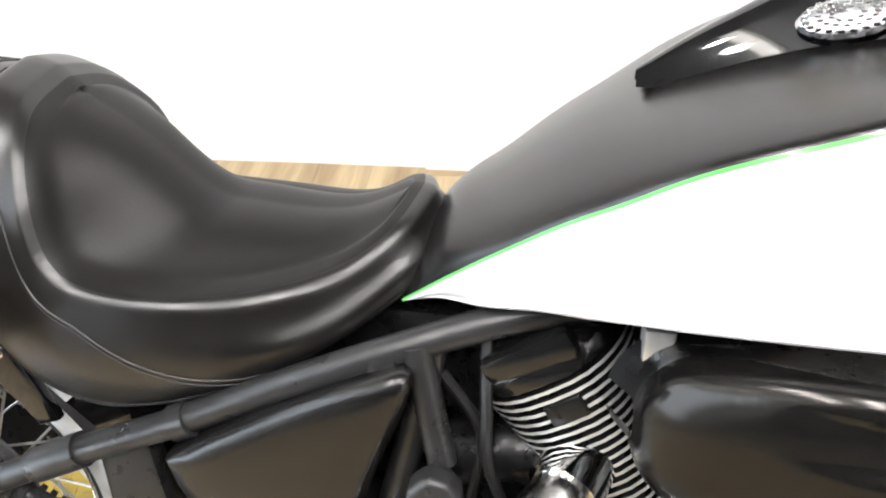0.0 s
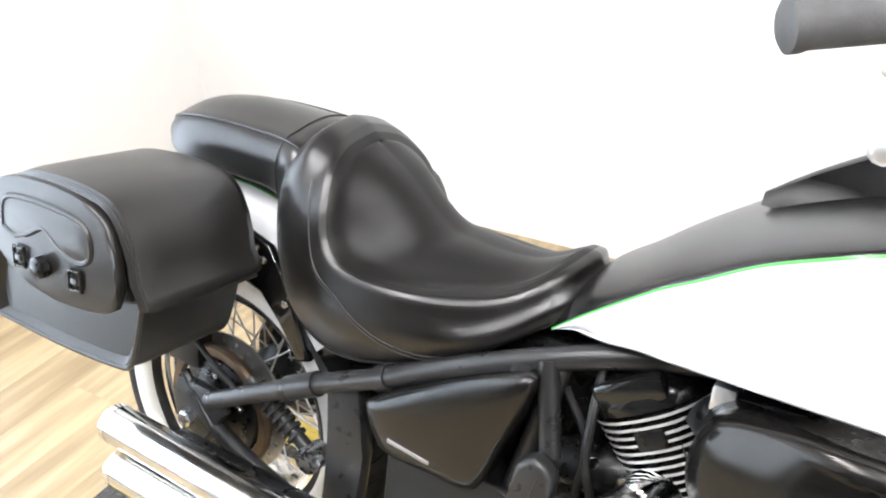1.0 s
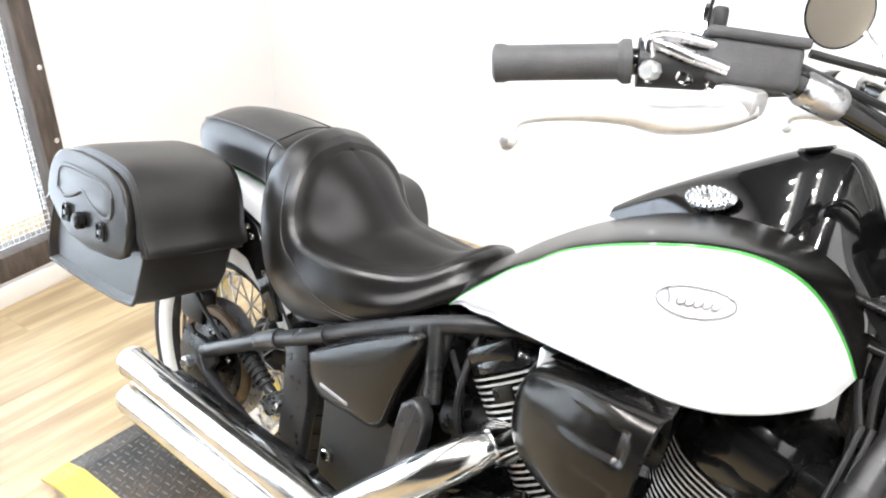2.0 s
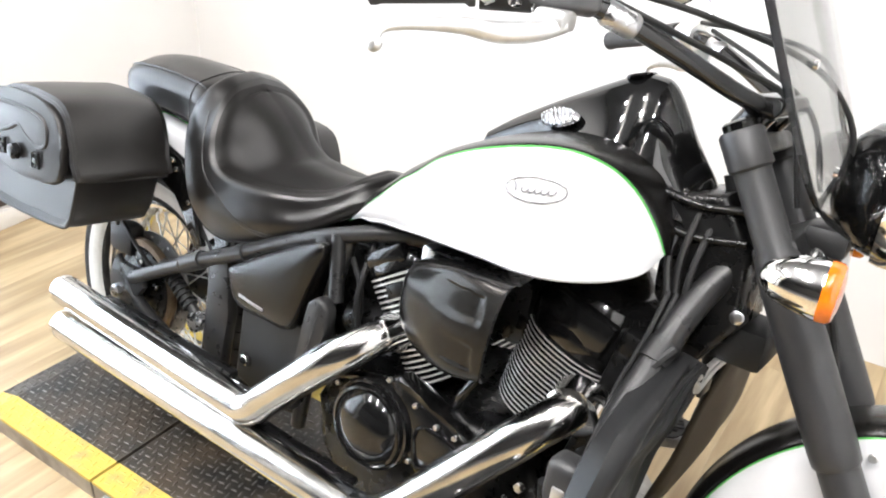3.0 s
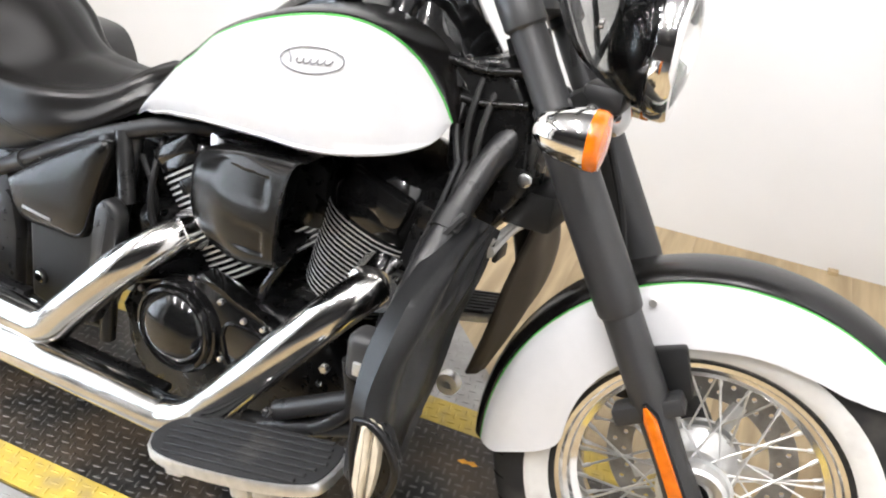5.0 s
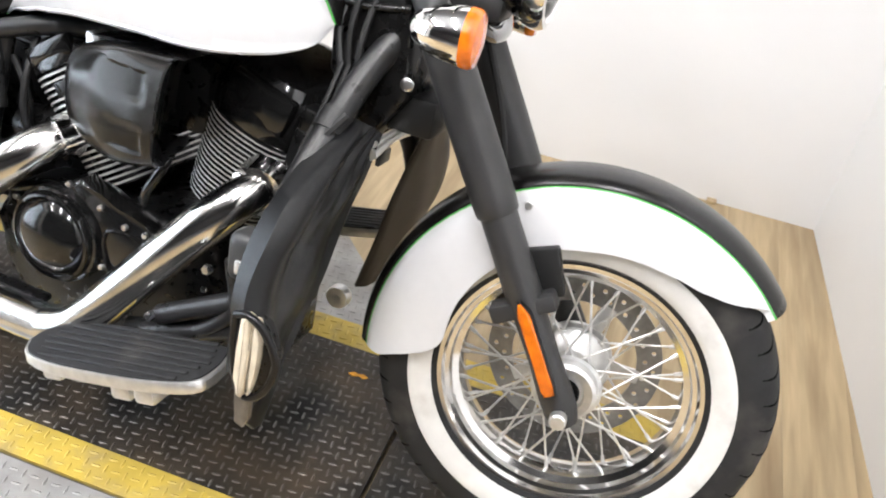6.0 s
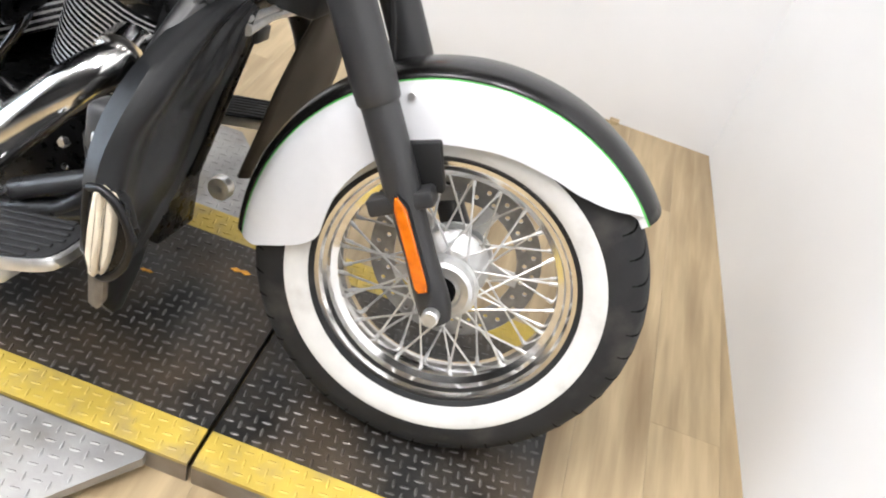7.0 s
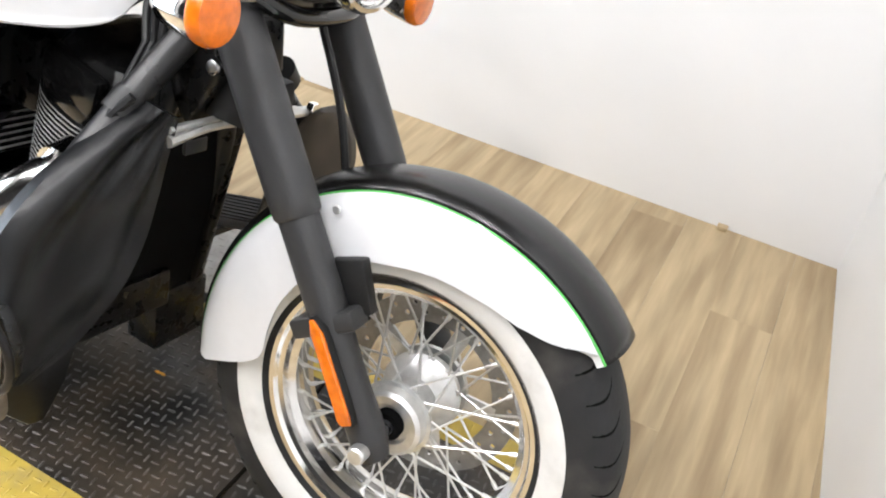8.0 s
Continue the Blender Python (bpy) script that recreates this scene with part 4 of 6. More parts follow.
for sgn in (-1, 1):
    def side(p, lift):
        return (p[0], -sgn * p[1] * 1.004, p[2] + lift)
    # the seam leaves the roll behind the thigh and runs forward down the flank to the hem
    seam = []
    for i in range(14, 50):
        u = (i - 14) / 35
        k = 18 - 13 * max(0, (u - 0.55) / 0.45) ** 1.4
        a, b = half[i][int(k)], half[i][int(k) + 1]
        seam.append(side(lerp(a, b, k - int(k)), 0.0004))
    part("welt", tube(seam, 0.0015, 6, 1, smooth=False), M_LEATHER, seat)
    part("stitching", tube([(x, y * 1.002, z - 0.005) for x, y, z in seam], 0.0007, 5, 1, smooth=False), M_THREAD, seat)
    part("hem", tube([side(r[4], 0.0) for r in half], 0.0030, 6, 1, smooth=False), M_PLASTIC, seat)


def seat_rows(table, n=5):
    rows = []
    for x, zt, yr, zr, yw, zw, yb, zb in spline(table, n):
        a = bezier(((0, zt), (0.45 * yr, zt), (0.75 * yr, zr + 0.25 * (zt - zr)), (yr, zr)), 7)
        b = bezier(((yr, zr), (yr + 0.45 * (yw - yr), zr - 0.004), (yw, zr - 0.016), (yw, zw)), 7)
        c = bezier(((yw, zw), (yw, zw - 0.4 * (zw - zb)), (yb + 0.004, zb + 0.25 * (zw - zb)), (yb, zb)), 7)
        half_row = a + b[1:] + c[1:] + [(yb - 0.012, zb - 0.004), (yb - 0.03, zb + 0.01)]
        rows.append([(x, -y, z) for y, z in reversed(half_row)] + [(x, y, z) for y, z in half_row[1:]])
    return rows


PAD = [(-0.138, 0.795, 0.020, 0.793, 0.030, 0.786, 0.028, 0.778),
       (-0.132, 0.815, 0.045, 0.806, 0.060, 0.790, 0.058, 0.772),
       (-0.108, 0.836, 0.062, 0.822, 0.086, 0.792, 0.082, 0.766),
       (-0.065, 0.850, 0.074, 0.833, 0.103, 0.794, 0.097, 0.760),
       (0.000, 0.858, 0.078, 0.839, 0.110, 0.797, 0.104, 0.758),
       (0.070, 0.858, 0.080, 0.839, 0.112, 0.796, 0.106, 0.756),
       (0.140, 0.853, 0.082, 0.836, 0.114, 0.792, 0.108, 0.752),
       (0.180, 0.850, 0.086, 0.832, 0.120, 0.782, 0.115, 0.735),
       (0.212, 0.836, 0.086, 0.818, 0.118, 0.770, 0.114, 0.72)]
prow = seat_rows(PAD)
pad = part("passenger_seat", loft(prow, closed=False), M_LEATHER, bike, "padded black leather passenger seat", sharp=75)
for sgn in (-1, 1):
    part("welt", tube([(r[21 - sgn * 7][0], r[21 - sgn * 7][1] * 1.004, r[21 - sgn * 7][2] + 0.0008) for r in prow[5:]], 0.0022, 6, 1, smooth=False), M_LEATHER, pad)
for i in (5, 32):
    part("seam", tube([(x, y * 1.004, z + 0.0006) for x, y, z in prow[i][2:-2]], 0.0016, 6, 1, smooth=False), M_LEATHER, pad)
part("seat_pan", slab([(-0.12, 0.77), (0.20, 0.76), (0.20, 0.70), (0.10, 0.73), (-0.10, 0.755)], -0.07, 0.07, 0.01), M_PLASTIC, bike)


# ---- saddlebags ----
def saddlebag(s):
    """A leather bag with a lid; built for the right side, y is turned for the left."""
    def fin(bm):
        return bm if s < 0 else mirrored(bm)
    outer = [(-0.212, 0.520), (-0.214, 0.560), (-0.190, 0.645), (-0.155, 0.722), (-0.090, 0.772), (-0.010, 0.788), (0.095, 0.783), (0.136, 0.752), (0.156, 0.680), (0.140, 0.600), (0.120, 0.545), (0.085, 0.530), (-0.06, 0.520)]
    o = spline(outer + outer[:1], 3)[:-1]

    def ring(y, k, dz=0.0):
        cx, cz = -0.03, 0.66
        return [(cx + (x - cx) * k, y, cz + (z - cz) * k + dz) for x, z in o]
    body = loft([ring(-0.342, 0.90), ring(-0.352, 0.955), ring(-0.346, 0.99), ring(-0.325, 1.0), ring(-0.27, 1.0), ring(-0.180, 0.985, -0.004), ring(-0.168, 0.94)])
    bag = part("saddlebag", fin(body), M_BAG, bike, "black leather saddlebag with a buckled lid")
    # piping round the face
    part("piping", fin(tube(ring(-0.351, 0.985) + ring(-0.351, 0.985)[:1], 0.0042, 8, 1, smooth=False)), M_BAG, bag)
    # lid over the top, down to the flap's hem
    lid_line = [p for p in o if p[1] > 0.668]
    lid_line = sorted(lid_line, key=lambda p: math.atan2(p[1] - 0.62, p[0] + 0.03), reverse=True)
    lid_line = [(-0.196, 0.655)] + lid_line + [(0.166, 0.664), (0.172, 0.648)]

    def lid_ring(y, k):
        cx, cz = -0.03, 0.66
        a = [(cx + (x - cx) * (1.035 * k), y, cz + (z - cz) * (1.03 * k) - 0.002) for x, z in lid_line]
        return a
    lid = loft([lid_ring(-0.345, 0.86), lid_ring(-0.362, 0.93), lid_ring(-0.358, 0.985), lid_ring(-0.335, 1.0), lid_ring(-0.27, 1.0), lid_ring(-0.176, 0.985), lid_ring(-0.160, 0.95)], closed=False)
    lid_ob = part("lid", fin(lid), M_BAG, bag, "arched leather lid")
    sol = lid_ob.modifiers.new("thickness", "SOLIDIFY")
    sol.thickness, sol.offset = 0.005, 1
    lip = lid_ring(-0.360, 0.965)
    part("piping", fin(tube(lip, 0.0045, 8, 1, smooth=False)), M_BAG, lid_ob)
    part("stitching", fin(tube(lid_ring(-0.300, 1.012), 0.0012, 5, 1, smooth=False)), M_THREAD, lid_ob)
    part("hem_welt", fin(tube([(0.178, -0.345, 0.648), (0.180, -0.27, 0.646), (0.178, -0.176, 0.644)], 0.0035, 8, 3)), M_BAG, lid_ob)
    # face flap with a window, and a tongue with buckles
    arch = spline([(-0.165, 0.668), (-0.158, 0.722), (-0.120, 0.766), (-0.045, 0.780), (0.045, 0.780), (0.105, 0.762), (0.128, 0.722), (0.128, 0.665), (0.098, 0.622), (-0.060, 0.612), (-0.120, 0.640)], 3)
    flap = part("face_flap", fin(slab(arch, -0.375, -0.358, 0.006, 3)), M_BAG, lid_ob, "moulded leather face flap")
    hole = spline([(-0.115, 0.698), (-0.105, 0.738), (-0.060, 0.750), (0.040, 0.750), (0.078, 0.735), (0.080, 0.698), (0.050, 0.686), (0.010, 0.700), (-0.020, 0.716), (-0.055, 0.700), (-0.090, 0.688)], 3)
    part("flap_window", fin(tube([(x, -0.375, z) for x, z in hole] + [(hole[0][0], -0.375, hole[0][1])], 0.005, 8, 1, smooth=False)), M_BAG, flap)
    part("flap_panel", fin(slab([(x * 0.98 - 0.001, 0.72 + (z - 0.72) * 0.96) for x, z in hole], -0.3785, -0.372, 0.002)), M_BAG, flap)
    part("knob", fin(lathe([(0.0, -0.394), (0.010, -0.394), (0.016, -0.390), (0.017, -0.380), (0.013, -0.376), (0.0, -0.374)], 8, (-0.022, 0, 0.660))), M_ENGINE, flap, "black turn knob")
    for bx in (-0.080, 0.048):
        bk = part("buckle", fin(tube([(bx - 0.012, -0.379, 0.643), (bx - 0.012, -0.379, 0.672), (bx + 0.012, -0.379, 0.675), (bx + 0.012, -0.379, 0.646), (bx - 0.012, -0.379, 0.643)], 0.0032, 8, 1, smooth=False)), M_ENGINE, flap, "black metal buckle")
        part("prong", fin(box(bx - 0.004, bx + 0.010, -0.384, -0.376, 0.655, 0.664, 0.001)), M_FRAME, bk)
    return bag


saddlebag(-1)
saddlebag(1).matrix_basis = pose(0.045, -0.05, -0.072)
both("bag_bracket", lambda: tube([(0.02, -0.125, 0.70), (0.02, -0.17, 0.69)], 0.012, 10, smooth=False), M_PLASTIC, bike)

# ---- frame ----
frame_group = [
    ("frame_rail", [(0.047, 0.155, 0.368), (0.26, 0.156, 0.480), (0.405, 0.157, 0.548)], 0.0155),
    ("frame_rail", [(0.400, 0.157, 0.546), (0.507, 0.154, 0.600), (0.63, 0.146, 0.654), (0.74, 0.125, 0.688), (0.86, 0.09, 0.70)], 0.0155),
    ("cradle_tube", [(1.23, 0.05, 0.70), (1.17, 0.10, 0.52), (1.115, 0.12, 0.33), (1.05, 0.125, 0.20), (0.95, 0.125, 0.17), (0.65, 0.125, 0.18)], 0.018),
    ("seat_post", [(0.655, 0.135, 0.668), (0.635, 0.14, 0.56), (0.60, 0.14, 0.40), (0.58, 0.135, 0.24)], 0.015),
    ("swing_arm", [(0.02, 0.145, 0.335), (0.12, 0.15, 0.290), (0.30, 0.145, 0.245), (0.56, 0.12, 0.26)], 0.014)]
for nm, line, r in frame_group:
    both(nm, lambda line=line, r=r: tube([(x, -y, z) for x, y, z in line], r, 16, 5), M_FRAME, bike)
both("rail_collar", lambda: tube([(0.395, -0.157, 0.543), (0.415, -0.157, 0.553)], 0.019, 16, smooth=False), M_FRAME, bike)
both("rail_socket", lambda: tube([(0.225, -0.156, 0.462), (0.285, -0.156, 0.493)], 0.0195, 16, smooth=False), M_FRAME, bike)
both("rail_lug", lambda: box(0.595, 0.625, -0.165, -0.145, 0.590, 0.650, 0.006), M_FRAME, bike)
part("backbone", tube([(1.20, 0, 0.88), (0.95, 0, 0.80), (0.70, 0, 0.68), (0.52, 0, 0.58)], 0.03, 14), M_FRAME, bike)
both("axle_plate", lambda: slab([(-0.045, 0.345), (-0.03, 0.39), (0.07, 0.39), (0.085, 0.355), (0.03, 0.285), (-0.035, 0.290)], -0.158, -0.140, 0.005), M_FRAME, bike, "dark axle plate")
both("axle_nut", lambda: lathe([(0.0, -0.176), (0.012, -0.176), (0.016, -0.172), (0.016, -0.158), (0.0, -0.158)], 6, (0.0, 0, 0.322)), M_STEEL, bike)
part("rear_caliper", box(-0.105, -0.015, -0.125, -0.085, 0.385, 0.465, 0.014), M_PLASTIC, bike, "black rear brake caliper")
part("caliper_hose", tube([(-0.06, -0.13, 0.46), (-0.02, -0.15, 0.49), (0.05, -0.15, 0.44), (0.12, -0.15, 0.40)], 0.005, 8), M_CABLE, bike)
part("brake_rod", tube([(-0.02, -0.15, 0.40), (0.06, -0.155, 0.31), (0.16, -0.155, 0.235)], 0.008, 8, smooth=False), M_FRAME, bike)
both("hub_guard", lambda: lathe([(0.100, -0.116), (0.114, -0.116), (0.118, -0.111), (0.118, -0.102), (0.100, -0.102), (0.100, -0.116)], 48, (0.020, 0, 0.325)), M_RUST, bike, "brown metal guard ring")
both("hub_cover", lambda: lathe([(0.0, -0.128), (0.030, -0.126), (0.045, -0.118), (0.090, -0.112), (0.094, -0.106), (0.0, -0.104)], 40, (0.020, 0, 0.325)), M_ENGINE, bike, "black hub cover")
for k in range(5):
    w = 2 * math.pi * (k + 0.3) / 5
    bolt("hub_bolt", (0.020 + 0.062 * math.cos(w), -0.115, 0.325 + 0.062 * math.sin(w)), 0.008, 0.008, M_STEEL, bike, six=True)
# shock absorber
shock = part("shock_absorber", tube([(0.115, -0.128, 0.425), (0.24, -0.128, 0.345)], 0.012, 14, smooth=False), M_FRAME, bike, "ribbed rubber shock boot")
for k in range(9):
    t = k / 8
    p = lerp((0.125, -0.128, 0.418), (0.215, -0.128, 0.360), t)
    q = lerp((0.125, -0.128, 0.418), (0.215, -0.128, 0.360), t + 0.055)
    part("boot_ring", tube([p, q], [0.018, 0.018], 14, smooth=False), M_RUBBER, shock)
part("shock_eye", tube([(0.255, -0.148, 0.335), (0.255, -0.11, 0.335)], 0.022, 18, smooth=False), M_STEEL, shock)
bolt("shock_bolt", (0.285, -0.146, 0.352), 0.011, 0.014, M_STEEL, bike, six=True)
part("pivot_plate", slab([(0.30, 0.50), (0.36, 0.52), (0.375, 0.40), (0.36, 0.26), (0.33, 0.20), (0.29, 0.24), (0.305, 0.36)], -0.158, -0.128, 0.008), M_FRAME, bike, "dark swing arm pivot plate")
for x, z in ((0.322, 0.275), (0.332, 0.225)):
    bolt("plate_bolt", (x, -0.158, z), 0.008, 0.006, M_STEEL, bike, six=True)

# ---- side cover ----
def smooth_outline(pts, n=3):
    return spline(pts + pts[:1], n)[:-1]


def dome(outline, levels, cx, cz):
    """A pressed cover: rings of one outline, each at its depth and scale."""
    return loft([[(cx + (x - cx) * k, y, cz + (z - cz) * k) for x, z in outline] for y, k in levels])


def side_cover():
    o = smooth_outline([(0.390, 0.516), (0.440, 0.551), (0.525, 0.600), (0.603, 0.637), (0.640, 0.645), (0.631, 0.600), (0.605, 0.532), (0.574, 0.455), (0.505, 0.448), (0.430, 0.448), (0.402, 0.475)], 3)
    return dome(o, [(-0.13, 0.97), (-0.172, 1.0), (-0.180, 0.985), (-0.1855, 0.94), (-0.189, 0.84), (-0.191, 0.6), (-0.192, 0.25)], 0.53, 0.54)


def side_cover_low():
    return slab([(0.420, 0.462), (0.575, 0.452), (0.632, 0.470), (0.630, 0.40), (0.585, 0.30), (0.50, 0.265), (0.415, 0.285)], -0.165, -0.11, 0.012, 3)


sc, _ = both("side_cover", side_cover, M_SATIN, bike, "satin black side cover")
lowc, _ = both("lower_cover", side_cover_low, M_PLASTIC, bike, "black plastic lower cover")
bolt("cover_bolt", (0.447, -0.165, 0.335), 0.011, 0.008, M_CHROME, lowc)
part("lock_ring", lathe([(0.011, -0.170), (0.016, -0.170), (0.017, -0.165), (0.011, -0.165)], 20, (0.447, 0, 0.335)), M_PLASTIC, lowc)
# maker's mark as a plain bar
mark = slab([(0.440, 0.4770), (0.508, 0.4705), (0.508, 0.4755), (0.440, 0.4825)], -0.1925, -0.1850, 0.0008)
part("maker_mark", mark, M_LETTER, sc, "small silver maker's mark")
arm = part("foot_mount", slab(smooth_outline([(0.642, 0.545), (0.664, 0.562), (0.690, 0.545), (0.688, 0.50), (0.668, 0.42), (0.640, 0.34), (0.618, 0.32), (0.618, 0.38), (0.632, 0.46)], 2), -0.215, -0.185, 0.008, 3), M_FRAME, bike, "dark cast passenger foot mount")
part("strut", tube([(0.668, -0.17, 0.545), (0.640, -0.15, 0.66)], 0.014, 14, smooth=False), M_FRAME, bike)

# ---- engine ----
engine = part("crankcase", slab(smooth_outline([(0.66, 0.39), (0.72, 0.435), (0.84, 0.440), (1.00, 0.455), (1.09, 0.41), (1.12, 0.31), (1.06, 0.22), (0.88, 0.175), (0.72, 0.20), (0.65, 0.28)], 3), -0.165, 0.165, 0.03, 3), M_ENGINE, bike, "black crankcase of a V-twin engine")


def cylinder(base, lean, fins, length, half_x, half_y, label, foot=0.5, bow=2.5, rise=1.0):
    """A finned cylinder: a dark barrel with bare-edged cooling fins, and its head."""
    m = Matrix.Translation(base) @ Matrix.Rotation(radians(lean), 4, "Y")

    def outline(hx, hy, n=36, e=bow):
        o = []
        for k in range(n):
            w = 2 * math.pi * k / n
            c, s = math.cos(w), math.sin(w)
            o.append((hx * math.copysign(abs(c) ** (2 / e), c), hy * math.copysign(abs(s) ** (2 / e), s)))
        return o
    core = outline(half_x - 0.014, half_y - 0.014)
    cyl = part("cylinder", moved(loft([[(x * foot, y, 0) for x, y in core], [(x, y, length) for x, y in core]]), m), M_ENGINE, bike, label)
    out, inn = outline(half_x, half_y), outline(half_x - 0.002, half_y - 0.002)
    gap = length / fins
    bm = loft([[(x, y, 0) for x, y in inn], [(x, y, 0.0006) for x, y in out], [(x, y, 0.0003 + 0.40 * gap) for x, y in out], [(x, y, 0.001 + 0.40 * gap) for x, y in inn]])
    fin0 = part("cooling_fin", bm, M_ENGINE, cyl)
    fin0.data.materials.append(M_FIN)
    for poly in fin0.data.polygons:
        poly.material_index = int(abs(poly.normal.z) < 0.5)
    for k in range(fins):
        mm = m @ Matrix.Translation((0, 0, gap * (k + 0.3))) @ Matrix.Diagonal((foot + (1 - foot) * (k + 0.3) / fins, 1, 1, 1))
        if k == 0:
            fin0.matrix_basis = mm
        else:
            again(fin0, cyl, mm)
    hd = [(half_x * 0.98, half_y * 0.98, 0.0), (half_x * 1.0, half_y * 1.0, 0.003), (half_x * 1.0, half_y * 1.0, 0.018), (half_x * 0.94, half_y * 0.97, 0.026), (half_x * 0.88, half_y * 0.93, 0.038), (half_x * 0.72, half_y * 0.82, 0.052), (half_x * 0.4, half_y * 0.55, 0.058)]
    head = part("cylinder_head", moved(loft([[(x, y, length + h * rise) for x, y in outline(a, b)] for a, b, h in hd]), m), M_ENGINE_GLOSS, cyl, "gloss black cylinder head")
    ridge = box(-half_x * 0.5, half_x * 0.5, -half_y * 0.99, -half_y * 0.80, length + 0.012 * rise, length + 0.046 * rise, 0.008)
    part("rocker_rib", moved(ridge, m), M_ENGINE_GLOSS, head)
    return cyl, m


rear_cyl, RC = cylinder((0.862, 0.0, 0.455), -32, 20, 0.200, 0.092, 0.148, "rear cylinder with bright fin edges", 0.62, 2.7)
front_cyl, FC = cylinder((1.047, 0.0, 0.480), 18, 18, 0.148, 0.108, 0.138, "front cylinder with bright fin edges", 0.80, 2.5, 1.75)
part("fin_bracket", moved(box(-0.012, 0.026, -0.150, -0.132, 0.158, 0.182, 0.003), RC), M_ENGINE, rear_cyl)
part("sensor_box", box(0.834, 0.860, -0.168, -0.135, 0.668, 0.708, 0.004), M_ALLOY, bike, "small bright metal sensor")
part("intake", tube([(0.90, -0.02, 0.66), (1.0, -0.02, 0.66)], 0.05, 16, smooth=False), M_ENGINE, bike)
part("battery_box", box(0.50, 0.80, -0.085, 0.085, 0.33, 0.655, 0.015), M_ENGINE, bike, "black battery box under the seat")
part("intake_box", box(0.835, 0.96, -0.10, 0.09, 0.60, 0.725, 0.015), M_ENGINE, bike)
part("throttle_body", box(0.90, 1.02, -0.12, 0.08, 0.58, 0.70, 0.02), M_ENGINE, bike)

# air cleaner: sections from its rounded tail to its cut front, as (x, low z, high z, outermost y)
AIR = [(0.830, 0.612, 0.645, -0.200), (0.838, 0.592, 0.672, -0.212), (0.856, 0.574, 0.696, -0.228), (0.892, 0.562, 0.713, -0.246), (0.945, 0.564, 0.727, -0.268), (1.000, 0.572, 0.734, -0.282), (1.050, 0.583, 0.738, -0.288)]


def ease(t):
    t = max(0.0, min(1.0, t))
    return t * t * (3 - 2 * t)


def air_point(sec, v):
    """A place on the cover; v runs from the low edge over the face to the high edge. The face has two pressed recesses that deepen forwards."""
    x, z0, z1, yo = sec
    a = math.pi * (v - 0.5)
    zc, hz = 0.5 * (z0 + z1), 0.5 * (z1 - z0)
    z = zc + hz * math.copysign(abs(math.sin(a)) ** 0.80, a)
    ye = -0.188 - 0.064 * ease((x - 0.84) / 0.16)
    y = ye + (yo - ye) * max(0.0, math.cos(a)) ** 0.55
    lean = 0.10 * (z - 0.66)
    x += lean * ease((x - 0.95) / 0.1)
    for xa, xb, za, zb, deep in ((0.915, 1.030, 0.672, 0.716, 0.0075), (0.935, 1.028, 0.598, 0.640, 0.0045)):
        slope = 0.05 * (x - xb)
        rim = min(ease((z - za - slope) / 0.006), ease((zb + 0.5 * slope - z) / 0.004), ease((xb - x) / 0.004))
        y += deep * rim * ease((x - xa) / (xb - xa))
    return (x, y, z)


secs = spline(AIR, 10)
rows = [[air_point(sec, k / 64) for k in range(65)] for sec in secs]
air = part("air_cleaner", loft(rows, closed=False), M_AIR, bike, "satin black teardrop air cleaner cover", sharp=50)
front = rows[-1]
tail = rows[0]
for edge in (0, -1):
    wall_rows = [[r[edge] for r in rows], [(x, y + 0.012, 0.655 + (z - 0.655) * 0.93) for x, y, z in (r[edge] for r in rows)], [(x - 0.02, -0.15, 0.655 + (z - 0.655) * 0.84) for x, y, z in (r[edge] for r in rows)]]
    part("return_lip", loft(wall_rows, closed=False), M_ENGINE, air)
lip_rows = [front, [(x + 0.002, y + 0.003, 0.66 + (z - 0.66) * 0.985) for x, y, z in front], [(x - 0.006, y + 0.005, 0.66 + (z - 0.66) * 0.95) for x, y, z in front], [(x - 0.075, -0.16, 0.66 + (z - 0.66) * 0.80) for x, y, z in front]]
part("front_lip", loft(lip_rows, closed=False), M_ENGINE, air)
part("tail_cap", loft([tail, [(x + 0.01, -0.185, 0.636 + (z - 0.636) * 0.5) for x, y, z in tail]], closed=False), M_AIR, air)
part("air_filter", loft([[(x - 0.085 if x > 0.95 else x + 0.03, yy, 0.65 + (z - 0.65) * 0.86) for x, y, z in ([rows[k][8] for k in range(len(rows))] + [rows[k][56] for k in reversed(range(len(rows)))])] for yy in (-0.10, -0.19)]), M_ENGINE, air, "black filter body behind the cover")

# clutch cover and the pieces round it
clutch = part("clutch_cover", lathe([(0.0, -0.232), (0.030, -0.230), (0.052, -0.223), (0.064, -0.213), (0.067, -0.209), (0.0685, -0.2115), (0.073, -0.2105), (0.0755, -0.206), (0.0755, -0.16), (0.0, -0.16)], 56, (0.804, 0, 0.373)), M_ENGINE_GLOSS, bike, "domed gloss black clutch cover")
ring = lathe([(0.0765, -0.200), (0.081, -0.199), (0.083, -0.194), (0.083, -0.165), (0.076, -0.165)], 48, (0.804, 0, 0.373))
part("clutch_ring", ring, M_ENGINE_GLOSS, clutch, "gloss black rim of the clutch cover")
for k in range(8):
    w = 2 * math.pi * (k + 0.35) / 8
    bolt("cover_screw", (0.804 + 0.080 * math.cos(w), -0.197, 0.373 + 0.080 * math.sin(w)), 0.0030, 0.003, M_ENGINE_GLOSS, clutch)
